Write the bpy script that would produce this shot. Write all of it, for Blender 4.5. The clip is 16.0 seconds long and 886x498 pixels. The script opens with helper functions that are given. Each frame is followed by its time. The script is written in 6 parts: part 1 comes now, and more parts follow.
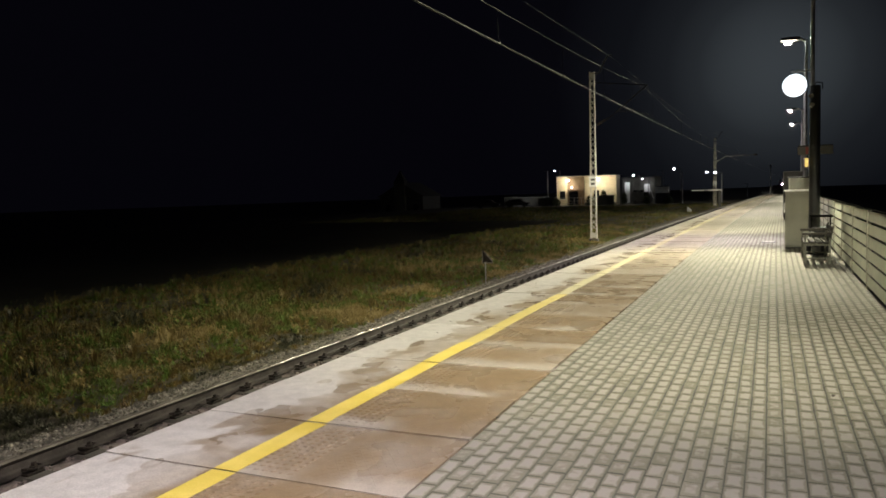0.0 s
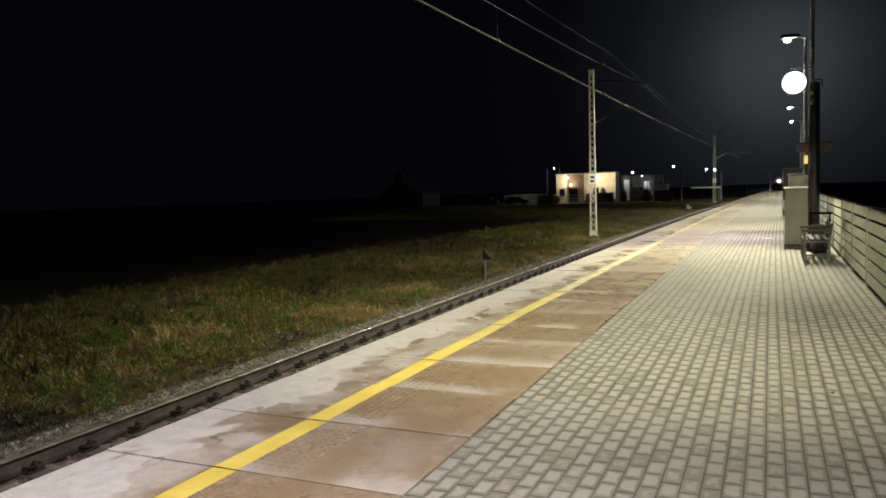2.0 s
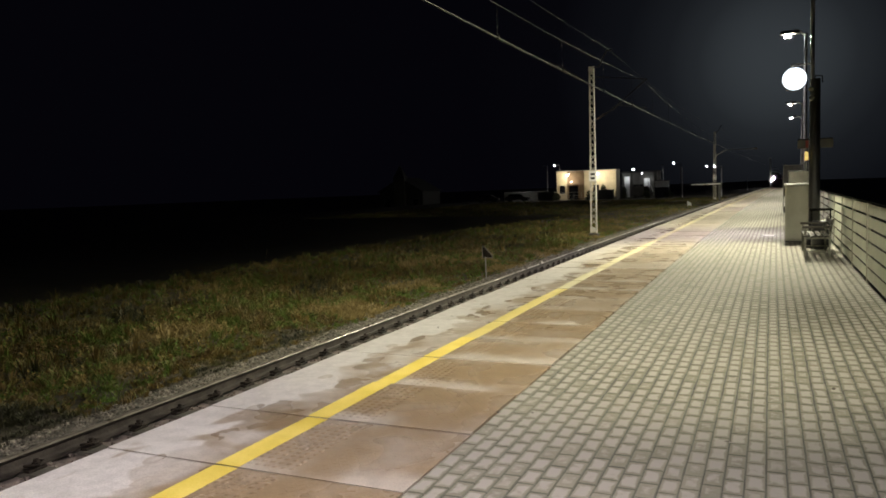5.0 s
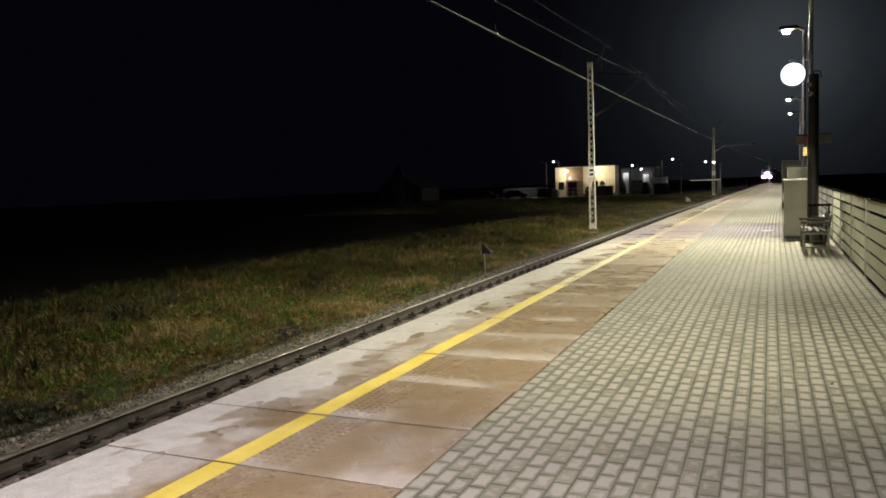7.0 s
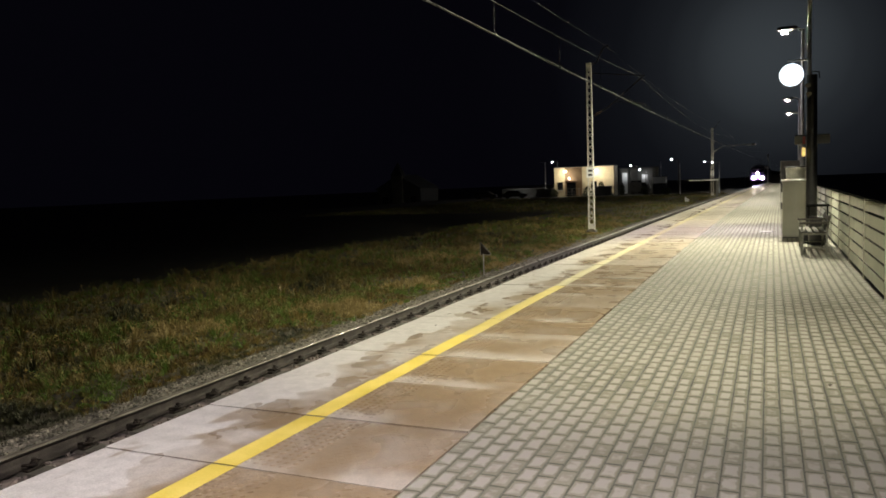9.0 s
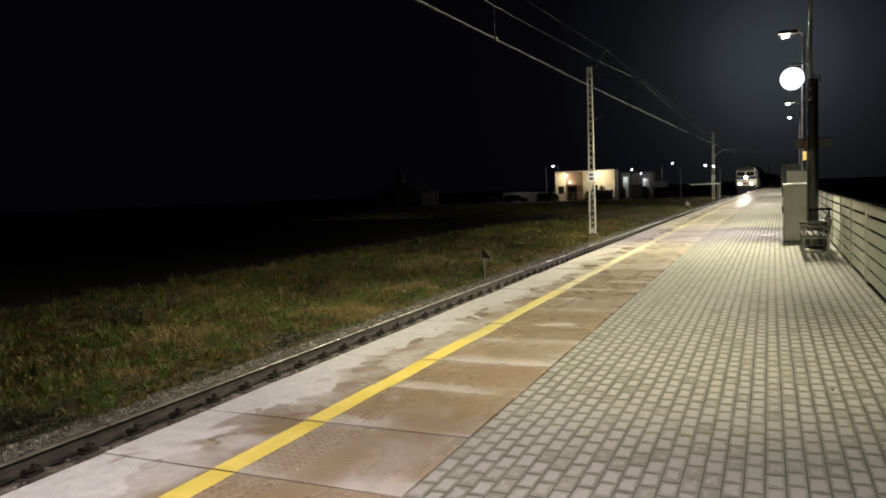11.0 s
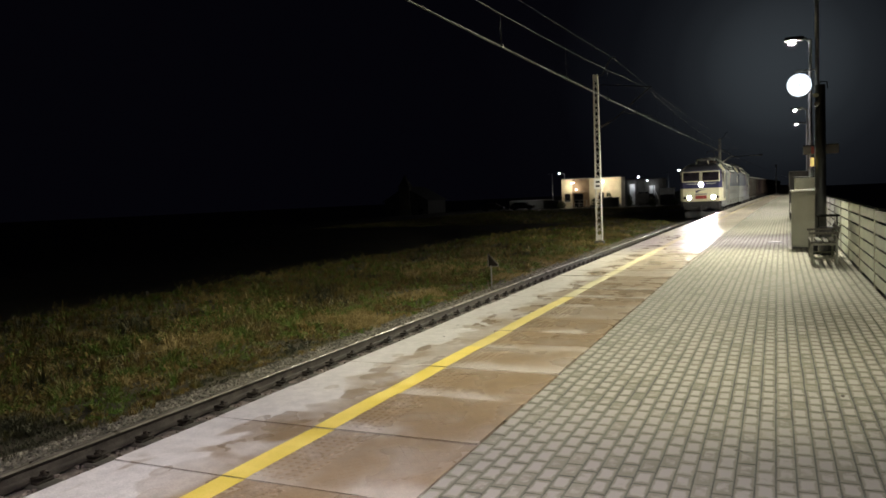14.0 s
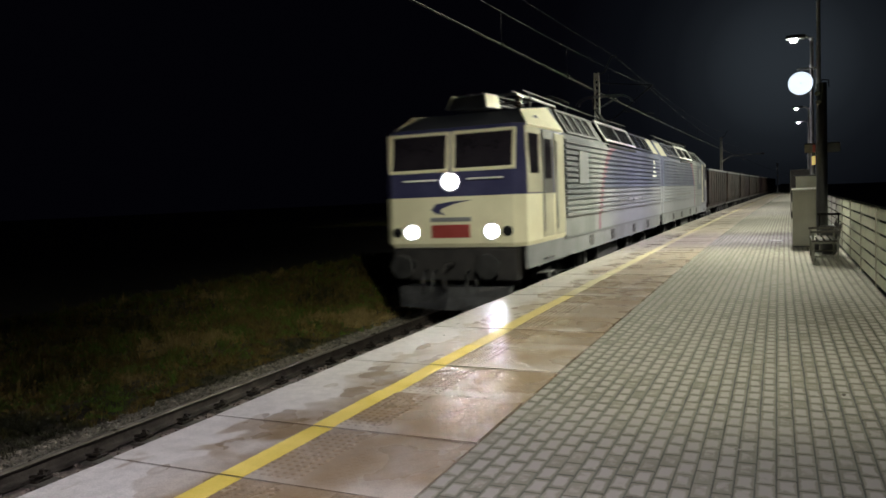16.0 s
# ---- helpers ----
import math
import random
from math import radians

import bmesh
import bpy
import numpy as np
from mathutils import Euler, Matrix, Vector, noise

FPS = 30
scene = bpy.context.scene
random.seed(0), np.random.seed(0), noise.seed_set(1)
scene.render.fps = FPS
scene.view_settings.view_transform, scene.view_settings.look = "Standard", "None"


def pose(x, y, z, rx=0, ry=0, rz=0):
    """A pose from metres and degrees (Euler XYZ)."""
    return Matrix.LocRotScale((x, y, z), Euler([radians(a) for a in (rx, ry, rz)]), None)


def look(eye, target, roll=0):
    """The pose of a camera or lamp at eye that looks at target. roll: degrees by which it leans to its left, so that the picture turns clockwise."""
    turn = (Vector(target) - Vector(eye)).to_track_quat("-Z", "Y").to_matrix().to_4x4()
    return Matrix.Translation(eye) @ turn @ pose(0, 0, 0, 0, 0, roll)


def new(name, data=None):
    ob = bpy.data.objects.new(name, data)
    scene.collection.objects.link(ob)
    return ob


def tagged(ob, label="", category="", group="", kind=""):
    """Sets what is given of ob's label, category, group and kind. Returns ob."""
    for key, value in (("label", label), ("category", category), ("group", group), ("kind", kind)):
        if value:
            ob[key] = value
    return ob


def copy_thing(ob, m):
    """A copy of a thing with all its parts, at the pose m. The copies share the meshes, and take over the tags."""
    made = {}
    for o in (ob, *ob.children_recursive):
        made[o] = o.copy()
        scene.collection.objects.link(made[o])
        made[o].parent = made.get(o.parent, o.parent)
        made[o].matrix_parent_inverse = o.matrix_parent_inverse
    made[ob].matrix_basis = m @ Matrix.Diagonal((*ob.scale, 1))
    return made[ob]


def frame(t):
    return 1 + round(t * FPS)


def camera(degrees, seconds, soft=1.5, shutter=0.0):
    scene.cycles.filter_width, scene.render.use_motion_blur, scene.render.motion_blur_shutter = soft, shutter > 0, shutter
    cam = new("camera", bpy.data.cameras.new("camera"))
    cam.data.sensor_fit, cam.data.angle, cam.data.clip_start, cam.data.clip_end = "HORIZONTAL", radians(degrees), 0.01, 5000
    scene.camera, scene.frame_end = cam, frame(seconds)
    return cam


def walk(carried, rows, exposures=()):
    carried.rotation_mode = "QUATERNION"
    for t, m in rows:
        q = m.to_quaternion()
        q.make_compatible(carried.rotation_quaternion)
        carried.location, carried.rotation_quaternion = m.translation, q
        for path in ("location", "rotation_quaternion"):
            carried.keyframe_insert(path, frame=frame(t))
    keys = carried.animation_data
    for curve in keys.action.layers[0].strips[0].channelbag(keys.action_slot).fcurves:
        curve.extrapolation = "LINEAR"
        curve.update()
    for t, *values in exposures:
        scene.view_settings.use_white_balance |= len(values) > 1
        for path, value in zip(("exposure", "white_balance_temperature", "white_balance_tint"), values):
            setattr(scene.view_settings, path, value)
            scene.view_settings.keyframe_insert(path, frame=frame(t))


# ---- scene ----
# ---------------------------------------------------------------- camera
cam = camera(61.86, 16.0, soft=1.7, shutter=0.3)
# seconds, turn to the left, tilt down, roll (degrees), place of the eye (m)
PATH = (
    (0.0, 23.92, 4.22, -1.62, 0.000, 0.006, 1.634),
    (0.5, 23.96, 4.28, -1.69, 0.001, 0.006, 1.632),
    (1.0, 23.90, 4.35, -1.64, 0.002, 0.002, 1.636),
    (1.5, 23.94, 4.38, -1.72, -0.000, 0.000, 1.641),
    (2.0, 23.89, 4.40, -1.72, -0.002, 0.002, 1.636),
    (2.5, 23.88, 4.38, -1.71, -0.003, 0.006, 1.637),
    (3.0, 23.90, 4.46, -1.75, -0.001, -0.004, 1.633),
    (3.5, 23.87, 4.52, -1.75, 0.001, 0.002, 1.637),
    (4.0, 23.90, 4.52, -1.79, -0.001, 0.006, 1.634),
    (6.5, 23.89, 4.81, -2.00, -0.002, -0.005, 1.633),
    (7.0, 23.87, 4.85, -2.05, 0.003, 0.004, 1.632),
    (7.5, 23.81, 4.86, -2.02, 0.002, 0.007, 1.634),
    (8.0, 23.88, 4.80, -2.12, 0.006, 0.001, 1.642),
    (8.5, 23.81, 4.82, -2.09, 0.003, 0.010, 1.640),
    (9.0, 23.79, 4.84, -2.07, 0.007, 0.005, 1.642),
    (11.5, 23.96, 4.32, -2.21, 0.003, 0.026, 1.643),
    (12.0, 24.24, 4.09, -2.32, 0.002, 0.022, 1.641),
    (12.5, 24.27, 3.95, -2.36, 0.000, 0.021, 1.639),
    (13.0, 24.35, 3.90, -2.36, -0.002, 0.026, 1.640),
    (13.5, 24.39, 3.92, -2.34, -0.003, 0.010, 1.635),
    (14.0, 24.33, 3.89, -2.32, -0.004, 0.007, 1.635),
    (14.5, 24.33, 3.99, -2.33, -0.007, 0.009, 1.640),
    (15.0, 24.33, 3.96, -2.36, -0.007, 0.025, 1.633),
    (15.5, 24.36, 4.00, -2.26, -0.002, 0.019, 1.630),
    (16.0, 24.42, 3.99, -2.30, 0.000, 0.033, 1.628),
)


def eye_pose(turn, down, roll, x, y, z):
    a, b = radians(turn), radians(down)
    way = Vector((-math.sin(a) * math.cos(b), math.cos(a) * math.cos(b), -math.sin(b)))
    eye = Vector((x, y, z))
    return look(eye, eye + way, roll)


walk(cam, [(t, eye_pose(*v)) for t, *v in PATH], exposures=[(0, 0.12, 6500, 10), (4.2, 0.12, 6500, 10), (5.2, -0.03, 6500, 10), (6.4, -0.16, 6500, 10), (6.75, 0.1, 6500, 10), (7.2, 0.12, 6500, 10), (11.5, 0.04, 6500, 10), (12, -0.04, 6450, 10), (14, -0.09, 6350, 10), (15, -0.08, 6250, 10), (15.5, -0.18, 6200, 10), (16, -0.60, 6000, 10)])

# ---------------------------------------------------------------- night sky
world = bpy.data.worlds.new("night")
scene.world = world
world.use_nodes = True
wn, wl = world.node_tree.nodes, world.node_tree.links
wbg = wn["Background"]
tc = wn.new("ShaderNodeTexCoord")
# glow of lamplit mist round the platform lamps, painted into the sky
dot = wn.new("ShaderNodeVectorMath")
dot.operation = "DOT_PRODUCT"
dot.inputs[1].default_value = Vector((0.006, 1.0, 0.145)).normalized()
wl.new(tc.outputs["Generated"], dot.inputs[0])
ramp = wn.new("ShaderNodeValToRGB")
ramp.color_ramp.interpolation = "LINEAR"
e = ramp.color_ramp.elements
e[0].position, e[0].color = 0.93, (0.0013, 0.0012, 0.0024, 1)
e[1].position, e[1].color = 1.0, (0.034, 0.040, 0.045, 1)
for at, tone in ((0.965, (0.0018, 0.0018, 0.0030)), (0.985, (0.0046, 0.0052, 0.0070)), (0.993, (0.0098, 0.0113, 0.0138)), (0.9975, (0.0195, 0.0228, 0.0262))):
    glow_step = e.new(at)
    glow_step.color = (*tone, 1)
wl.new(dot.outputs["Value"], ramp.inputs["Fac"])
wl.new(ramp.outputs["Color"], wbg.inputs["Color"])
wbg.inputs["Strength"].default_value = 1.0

# ---------------------------------------------------------------- plan
RAIL = -0.70                     # top of the rails; the platform is at 0
EDGE, STRIPE, PAVED, FENCE = -4.02, -3.11, -1.82, 1.36
TRACK = -5.695
PLATFORM_END = 172.0


def bend(y):
    """How far the line has swung to the right at y."""
    s = max(y - 8.0, 0.0)
    return 0.000433 * s * s / (1 + s / 83.0)


def slew(y):
    """Degrees by which the line's heading has turned at y."""
    return -math.degrees(math.atan((bend(y + 0.5) - bend(y - 0.5))))


def on(x, y, z=0.0, turn=0.0):
    """A pose beside the line: x across, y along it."""
    return pose(x + bend(y), y, z, 0, 0, slew(y) + turn)


# ---------------------------------------------------------------- mesh building
class Shape:
    """Collects vertices and faces of one mesh."""

    def __init__(self):
        self.v, self.f = [], []

    def add(self, verts, faces):
        n = len(self.v)
        self.v += [tuple(v) for v in verts]
        self.f += [tuple(i + n for i in f) for f in faces]
        return self

    def box(self, x0, x1, y0, y1, z0, z1, bevel=0.0):
        b = min(bevel, (x1 - x0) * 0.45, (y1 - y0) * 0.45, (z1 - z0) * 0.45)
        if b <= 0:
            v = [(x, y, z) for z in (z0, z1) for x, y in ((x0, y0), (x1, y0), (x1, y1), (x0, y1))]
            return self.add(v, [(3, 2, 1, 0), (4, 5, 6, 7), (0, 1, 5, 4), (1, 2, 6, 5), (2, 3, 7, 6), (3, 0, 4, 7)])

        def ring(i, z):
            return [(x0 + i, y0 + i + (b if i == 0 else 0), z), (x0 + i + (b if i == 0 else 0), y0 + i, z),
                    (x1 - i - (b if i == 0 else 0), y0 + i, z), (x1 - i, y0 + i + (b if i == 0 else 0), z),
                    (x1 - i, y1 - i - (b if i == 0 else 0), z), (x1 - i - (b if i == 0 else 0), y1 - i, z),
                    (x0 + i + (b if i == 0 else 0), y1 - i, z), (x0 + i, y1 - i - (b if i == 0 else 0), z)]
        return self.loft([ring(b, z0), ring(0, z0 + b), ring(0, z1 - b), ring(b, z1)])

    def loft(self, rings, caps=True, closed=True):
        n, m = len(rings[0]), len(rings)
        f = []
        for k in range(m - 1):
            for i in range(n if closed else n - 1):
                j = (i + 1) % n
                f.append((k * n + i, k * n + j, (k + 1) * n + j, (k + 1) * n + i))
        if caps and closed:
            f += [tuple(range(n - 1, -1, -1)), tuple(range((m - 1) * n, m * n))]
        return self.add([p for r in rings for p in r], f)

    def tube(self, points, r, sides=8, r2=None, caps=True):
        pts = [Vector(q) for q in points]
        rings = []
        for k, q in enumerate(pts):
            d = (pts[min(k + 1, len(pts) - 1)] - pts[max(k - 1, 0)]).normalized()
            a = d.orthogonal().normalized() if abs(d.z) > 0.9 else d.cross(Vector((0, 0, 1))).normalized()
            b = d.cross(a)
            rr = r if r2 is None else r + (r2 - r) * k / (len(pts) - 1)
            rings.append([q + a * rr * math.cos(2 * math.pi * i / sides) + b * rr * math.sin(2 * math.pi * i / sides) for i in range(sides)])
        return self.loft(rings, caps)

    def disc(self, c, axis, r, thick, sides=20, inner=0.0):
        c, d = Vector(c), Vector(axis).normalized()
        a = d.orthogonal().normalized()
        b = d.cross(a)

        def ring(q, rr):
            return [q + a * rr * math.cos(2 * math.pi * i / sides) + b * rr * math.sin(2 * math.pi * i / sides) for i in range(sides)]
        if inner:
            return self.loft([ring(c, inner), ring(c, r), ring(c + d * thick, r), ring(c + d * thick, inner), ring(c, inner)], caps=False)
        e = min(0.15 * r, 0.45 * thick)
        return self.loft([ring(c, r), ring(c + d * (thick - e), r), ring(c + d * thick, r - e)])

    def extrude_y(self, outline, y0, y1):
        """A closed outline in x, z, drawn along y."""
        return self.loft([[(x, y0, z) for x, z in outline], [(x, y1, z) for x, z in outline]])

    def extrude_x(self, outline, x0, x1):
        return self.loft([[(x0, y, z) for y, z in outline], [(x1, y, z) for y, z in outline]])

    def strip(self, outline, ys, x=0.0, closed=True):
        """An outline in x, z swept along the bent line."""
        return self.loft([[(x + bend(y) + ox, y, oz) for ox, oz in outline] for y in ys], caps=closed, closed=closed)

    def mesh(self, name, material, smooth=False, keep=False):
        me = bpy.data.meshes.new(name)
        me.from_pydata(self.v, [], self.f)
        if not keep:
            bm = bmesh.new()
            bm.from_mesh(me)
            bmesh.ops.recalc_face_normals(bm, faces=bm.faces)
            bm.to_mesh(me)
            bm.free()
        if smooth:
            me.polygons.foreach_set("use_smooth", [True] * len(me.polygons))
            me.set_sharp_from_angle(angle=radians(38))
        if material:
            me.materials.append(material)
        return me


def part(name, shape, material, parent, label="", smooth=False, m=None):
    me = shape if isinstance(shape, bpy.types.Mesh) else shape.mesh(name, material, smooth)
    ob = new(name, me)
    if parent:
        ob.parent = parent
    if m is not None:
        ob.matrix_basis = m
    if label:
        ob["label"] = label
    return ob


def thing(name, m, label, category, group="", kind=""):
    ob = new(name)
    ob.empty_display_size = 0.2
    ob.matrix_basis = m
    return tagged(ob, label, category, group, kind)


def solid(name, shape, material, label, category="", group="", kind="", m=None, smooth=False):
    ob = part(name, shape, material, None, smooth=smooth, m=m)
    return tagged(ob, label, category, group, kind)


# ---------------------------------------------------------------- materials
def mat(name, colors, rough=(0.5, 0.8), scale=3.0, fine=40.0, bump=0.3, depth=0.004, metal=0.0, island=0.0, per_object=0.0,
        coords="Object", stretch=(1, 1, 1), lo=0.35, hi=0.65, specular=0.5, coat=0.0):
    m = bpy.data.materials.new(name)
    m.use_nodes = True
    n, l = m.node_tree.nodes, m.node_tree.links
    b = n["Principled BSDF"]
    t = n.new("ShaderNodeTexCoord")
    mp = n.new("ShaderNodeMapping")
    mp.inputs["Scale"].default_value = stretch
    if coords == "Position":
        g = n.new("ShaderNodeNewGeometry")
        l.new(g.outputs["Position"], mp.inputs["Vector"])
    else:
        l.new(t.outputs[coords], mp.inputs["Vector"])
    src = mp.outputs["Vector"]
    big, small = n.new("ShaderNodeTexNoise"), n.new("ShaderNodeTexNoise")
    big.inputs["Scale"].default_value, small.inputs["Scale"].default_value = scale, fine
    big.inputs["Detail"].default_value, small.inputs["Detail"].default_value = 5, 3
    for q in (big, small):
        l.new(src, q.inputs["Vector"])
    mix = n.new("ShaderNodeMath")
    mix.operation = "MULTIPLY_ADD"
    l.new(small.outputs["Fac"], mix.inputs[0])
    mix.inputs[1].default_value = 0.35
    l.new(big.outputs["Fac"], mix.inputs[2])
    r = n.new("ShaderNodeMapRange")
    r.inputs["From Min"].default_value, r.inputs["From Max"].default_value = lo + 0.17, hi + 0.17
    l.new(mix.outputs[0], r.inputs["Value"])
    ramp = n.new("ShaderNodeValToRGB")
    el = ramp.color_ramp.elements
    for k, c in enumerate(colors):
        q = el[k] if k < 2 else el.new(1)
        q.position, q.color = k / (len(colors) - 1), (*c, 1)
    l.new(r.outputs["Result"], ramp.inputs["Fac"])
    out = ramp.outputs["Color"]
    for amount, kind in ((island, "i"), (per_object, "o")):
        if amount:
            if kind == "i":
                s = n.new("ShaderNodeNewGeometry").outputs["Random Per Island"]
            else:
                s = n.new("ShaderNodeObjectInfo").outputs["Random"]
            rr = n.new("ShaderNodeMapRange")
            rr.inputs["To Min"].default_value, rr.inputs["To Max"].default_value = 1 - amount, 1 + amount
            l.new(s, rr.inputs["Value"])
            h = n.new("ShaderNodeHueSaturation")
            l.new(rr.outputs["Result"], h.inputs["Value"])
            l.new(out, h.inputs["Color"])
            out = h.outputs["Color"]
    l.new(out, b.inputs["Base Color"])
    ro = n.new("ShaderNodeMapRange")
    ro.inputs["To Min"].default_value, ro.inputs["To Max"].default_value = rough
    ro.inputs["From Min"].default_value, ro.inputs["From Max"].default_value = 0.35, 0.65
    l.new(big.outputs["Fac"], ro.inputs["Value"])
    l.new(ro.outputs["Result"], b.inputs["Roughness"])
    b.inputs["Metallic"].default_value = metal
    b.inputs["Specular IOR Level"].default_value = specular
    b.inputs["Coat Weight"].default_value = coat
    if bump:
        bp = n.new("ShaderNodeBump")
        bp.inputs["Strength"].default_value, bp.inputs["Distance"].default_value = bump, depth
        l.new(small.outputs["Fac"], bp.inputs["Height"])
        l.new(bp.outputs["Normal"], b.inputs["Normal"])
    return m


def glow(name, color, strength):
    m = bpy.data.materials.new(name)
    m.use_nodes = True
    b = m.node_tree.nodes["Principled BSDF"]
    b.inputs["Base Color"].default_value = (*color, 1)
    b.inputs["Emission Color"].default_value = (*color, 1)
    b.inputs["Emission Strength"].default_value = strength
    return m


def slab_material():
    """Damp concrete: pale where it has dried off towards the edge, brown where it is wet and dirty."""
    m = bpy.data.materials.new("damp_slab")
    m.use_nodes = True
    n, l = m.node_tree.nodes, m.node_tree.links
    b = n["Principled BSDF"]
    g = n.new("ShaderNodeNewGeometry")
    t = n.new("ShaderNodeTexCoord")
    sep = n.new("ShaderNodeSeparateXYZ")
    l.new(t.outputs["Object"], sep.inputs[0])

    def noise_of(scale, detail=4, distort=0.0, stretch=None):
        q = n.new("ShaderNodeTexNoise")
        q.inputs["Scale"].default_value, q.inputs["Detail"].default_value, q.inputs["Distortion"].default_value = scale, detail, distort
        if stretch:
            mp = n.new("ShaderNodeMapping")
            mp.inputs["Scale"].default_value = stretch
            l.new(g.outputs["Position"], mp.inputs["Vector"])
            l.new(mp.outputs["Vector"], q.inputs["Vector"])
        else:
            l.new(g.outputs["Position"], q.inputs["Vector"])
        return q.outputs["Fac"]

    def math2(op, a, c):
        q = n.new("ShaderNodeMath")
        q.operation = op
        for i, s in ((0, a), (1, c)):
            if isinstance(s, (int, float)):
                q.inputs[i].default_value = s
            else:
                l.new(s, q.inputs[i])
        return q.outputs[0]

    def span(v, a, c, d=0.0, e2=1.0):
        q = n.new("ShaderNodeMapRange")
        q.interpolation_type = "SMOOTHSTEP"
        q.inputs["From Min"].default_value, q.inputs["From Max"].default_value = a, c
        q.inputs["To Min"].default_value, q.inputs["To Max"].default_value = d, e2
        l.new(v, q.inputs["Value"])
        return q.outputs["Result"]
    blotch = noise_of(9, 4, 0.3)
    big, mid, fine = noise_of(1.5, 3, 0.6), noise_of(2.6, 3, 0.25, (1, 0.8, 1)), noise_of(90, 2)
    luck = n.new("ShaderNodeObjectInfo").outputs["Random"]
    # damp creeps outwards from the line to the edge in lobes with clear fronts (slab x runs 0 .. 2.2)
    lobes = noise_of(2.2, 2, 0.5, (1.0, 0.8, 1))
    front = math2("ADD", span(sep.outputs["X"], 0.05, 0.95, -0.62, 0.62), math2("MULTIPLY", math2("SUBTRACT", lobes, 0.5), 2.4))
    front = math2("ADD", front, math2("MULTIPLY", math2("SUBTRACT", luck, 0.5), 0.5))
    crisp = math2("MULTIPLY", span(front, 0.0, 0.10), span(big, 0.40, 0.58, 0.12, 0.62))
    outer = math2("ADD", crisp, span(front, -0.3, 1.0, 0.0, 0.42))
    # round drops that have dried with a dark ring
    vor = n.new("ShaderNodeTexVoronoi")
    vor.voronoi_dimensions = "2D"
    vor.inputs["Scale"].default_value = 2.3
    mp = n.new("ShaderNodeMapping")
    mp.inputs["Scale"].default_value = (1.35, 0.8, 1)
    l.new(g.outputs["Position"], mp.inputs["Vector"])
    l.new(mp.outputs["Vector"], vor.inputs["Vector"])
    ring = math2("ADD", vor.outputs["Distance"], math2("MULTIPLY", math2("SUBTRACT", blotch, 0.5), 0.12))
    drop = math2("MULTIPLY", span(ring, 0.19, 0.15), span(ring, 0.02, 0.15, 0.28, 0.5))
    vcol = n.new("ShaderNodeSeparateColor")
    l.new(vor.outputs["Color"], vcol.inputs[0])
    drop = math2("MULTIPLY", drop, span(vcol.outputs[0], 0.48, 0.52))
    outer = math2("MAXIMUM", outer, math2("MULTIPLY", drop, span(sep.outputs["X"], 0.12, 0.2)))
    # inside the line: brown and wet, paler haze beyond each joint and in streaks
    rim = span(math2("ABSOLUTE", math2("SUBTRACT", sep.outputs["Y"], 0.5), 0), 0.34, 0.5)
    haze = math2("MULTIPLY", span(sep.outputs["Y"], 0.34, 0.03), span(big, 0.36, 0.58, 0.1, 1.0))
    haze = math2("ADD", math2("MULTIPLY", rim, 0.10), math2("MULTIPLY", haze, 0.75))
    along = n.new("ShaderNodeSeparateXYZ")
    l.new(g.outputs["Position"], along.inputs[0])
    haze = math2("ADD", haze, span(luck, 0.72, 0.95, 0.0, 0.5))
    # paler film grows with y along the platform
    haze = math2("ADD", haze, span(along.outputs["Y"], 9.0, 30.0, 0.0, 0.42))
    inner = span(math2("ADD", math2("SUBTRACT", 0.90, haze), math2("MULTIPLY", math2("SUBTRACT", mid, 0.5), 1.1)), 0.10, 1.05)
    zone = span(sep.outputs["X"], 0.80, 1.02)
    zmix = n.new("ShaderNodeMix")
    l.new(zone, zmix.inputs[0])
    l.new(outer, zmix.inputs[2])
    l.new(inner, zmix.inputs[3])
    dirt = zmix.outputs[0]
    c1 = n.new("ShaderNodeMix")
    c1.data_type = "RGBA"
    # slab colours blend to a second, muted set from y 8 to 24
    muted = span(along.outputs["Y"], 8.0, 24.0, 0.0, 0.85)
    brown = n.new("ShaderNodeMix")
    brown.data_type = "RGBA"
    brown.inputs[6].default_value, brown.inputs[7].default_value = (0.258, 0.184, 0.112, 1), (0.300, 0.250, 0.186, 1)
    l.new(muted, brown.inputs[0])
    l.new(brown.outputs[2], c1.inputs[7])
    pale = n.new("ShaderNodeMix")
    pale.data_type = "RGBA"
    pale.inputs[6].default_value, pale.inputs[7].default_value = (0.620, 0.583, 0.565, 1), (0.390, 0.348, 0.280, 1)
    l.new(muted, pale.inputs[0])
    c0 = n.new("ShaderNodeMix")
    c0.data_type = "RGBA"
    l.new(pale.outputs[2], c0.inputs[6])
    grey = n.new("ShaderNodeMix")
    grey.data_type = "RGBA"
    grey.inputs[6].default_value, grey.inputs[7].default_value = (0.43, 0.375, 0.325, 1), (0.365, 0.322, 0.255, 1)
    l.new(muted, grey.inputs[0])
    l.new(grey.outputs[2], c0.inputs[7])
    l.new(zone, c0.inputs[0])
    l.new(c0.outputs[2], c1.inputs[6])
    l.new(dirt, c1.inputs[0])
    h = n.new("ShaderNodeHueSaturation")
    l.new(c1.outputs[2], h.inputs["Color"])
    l.new(math2("MULTIPLY", span(fine, 0.3, 0.7, 0.88, 1.1), span(blotch, 0.3, 0.7, 0.90, 1.09)), h.inputs["Value"])
    l.new(h.outputs["Color"], b.inputs["Base Color"])
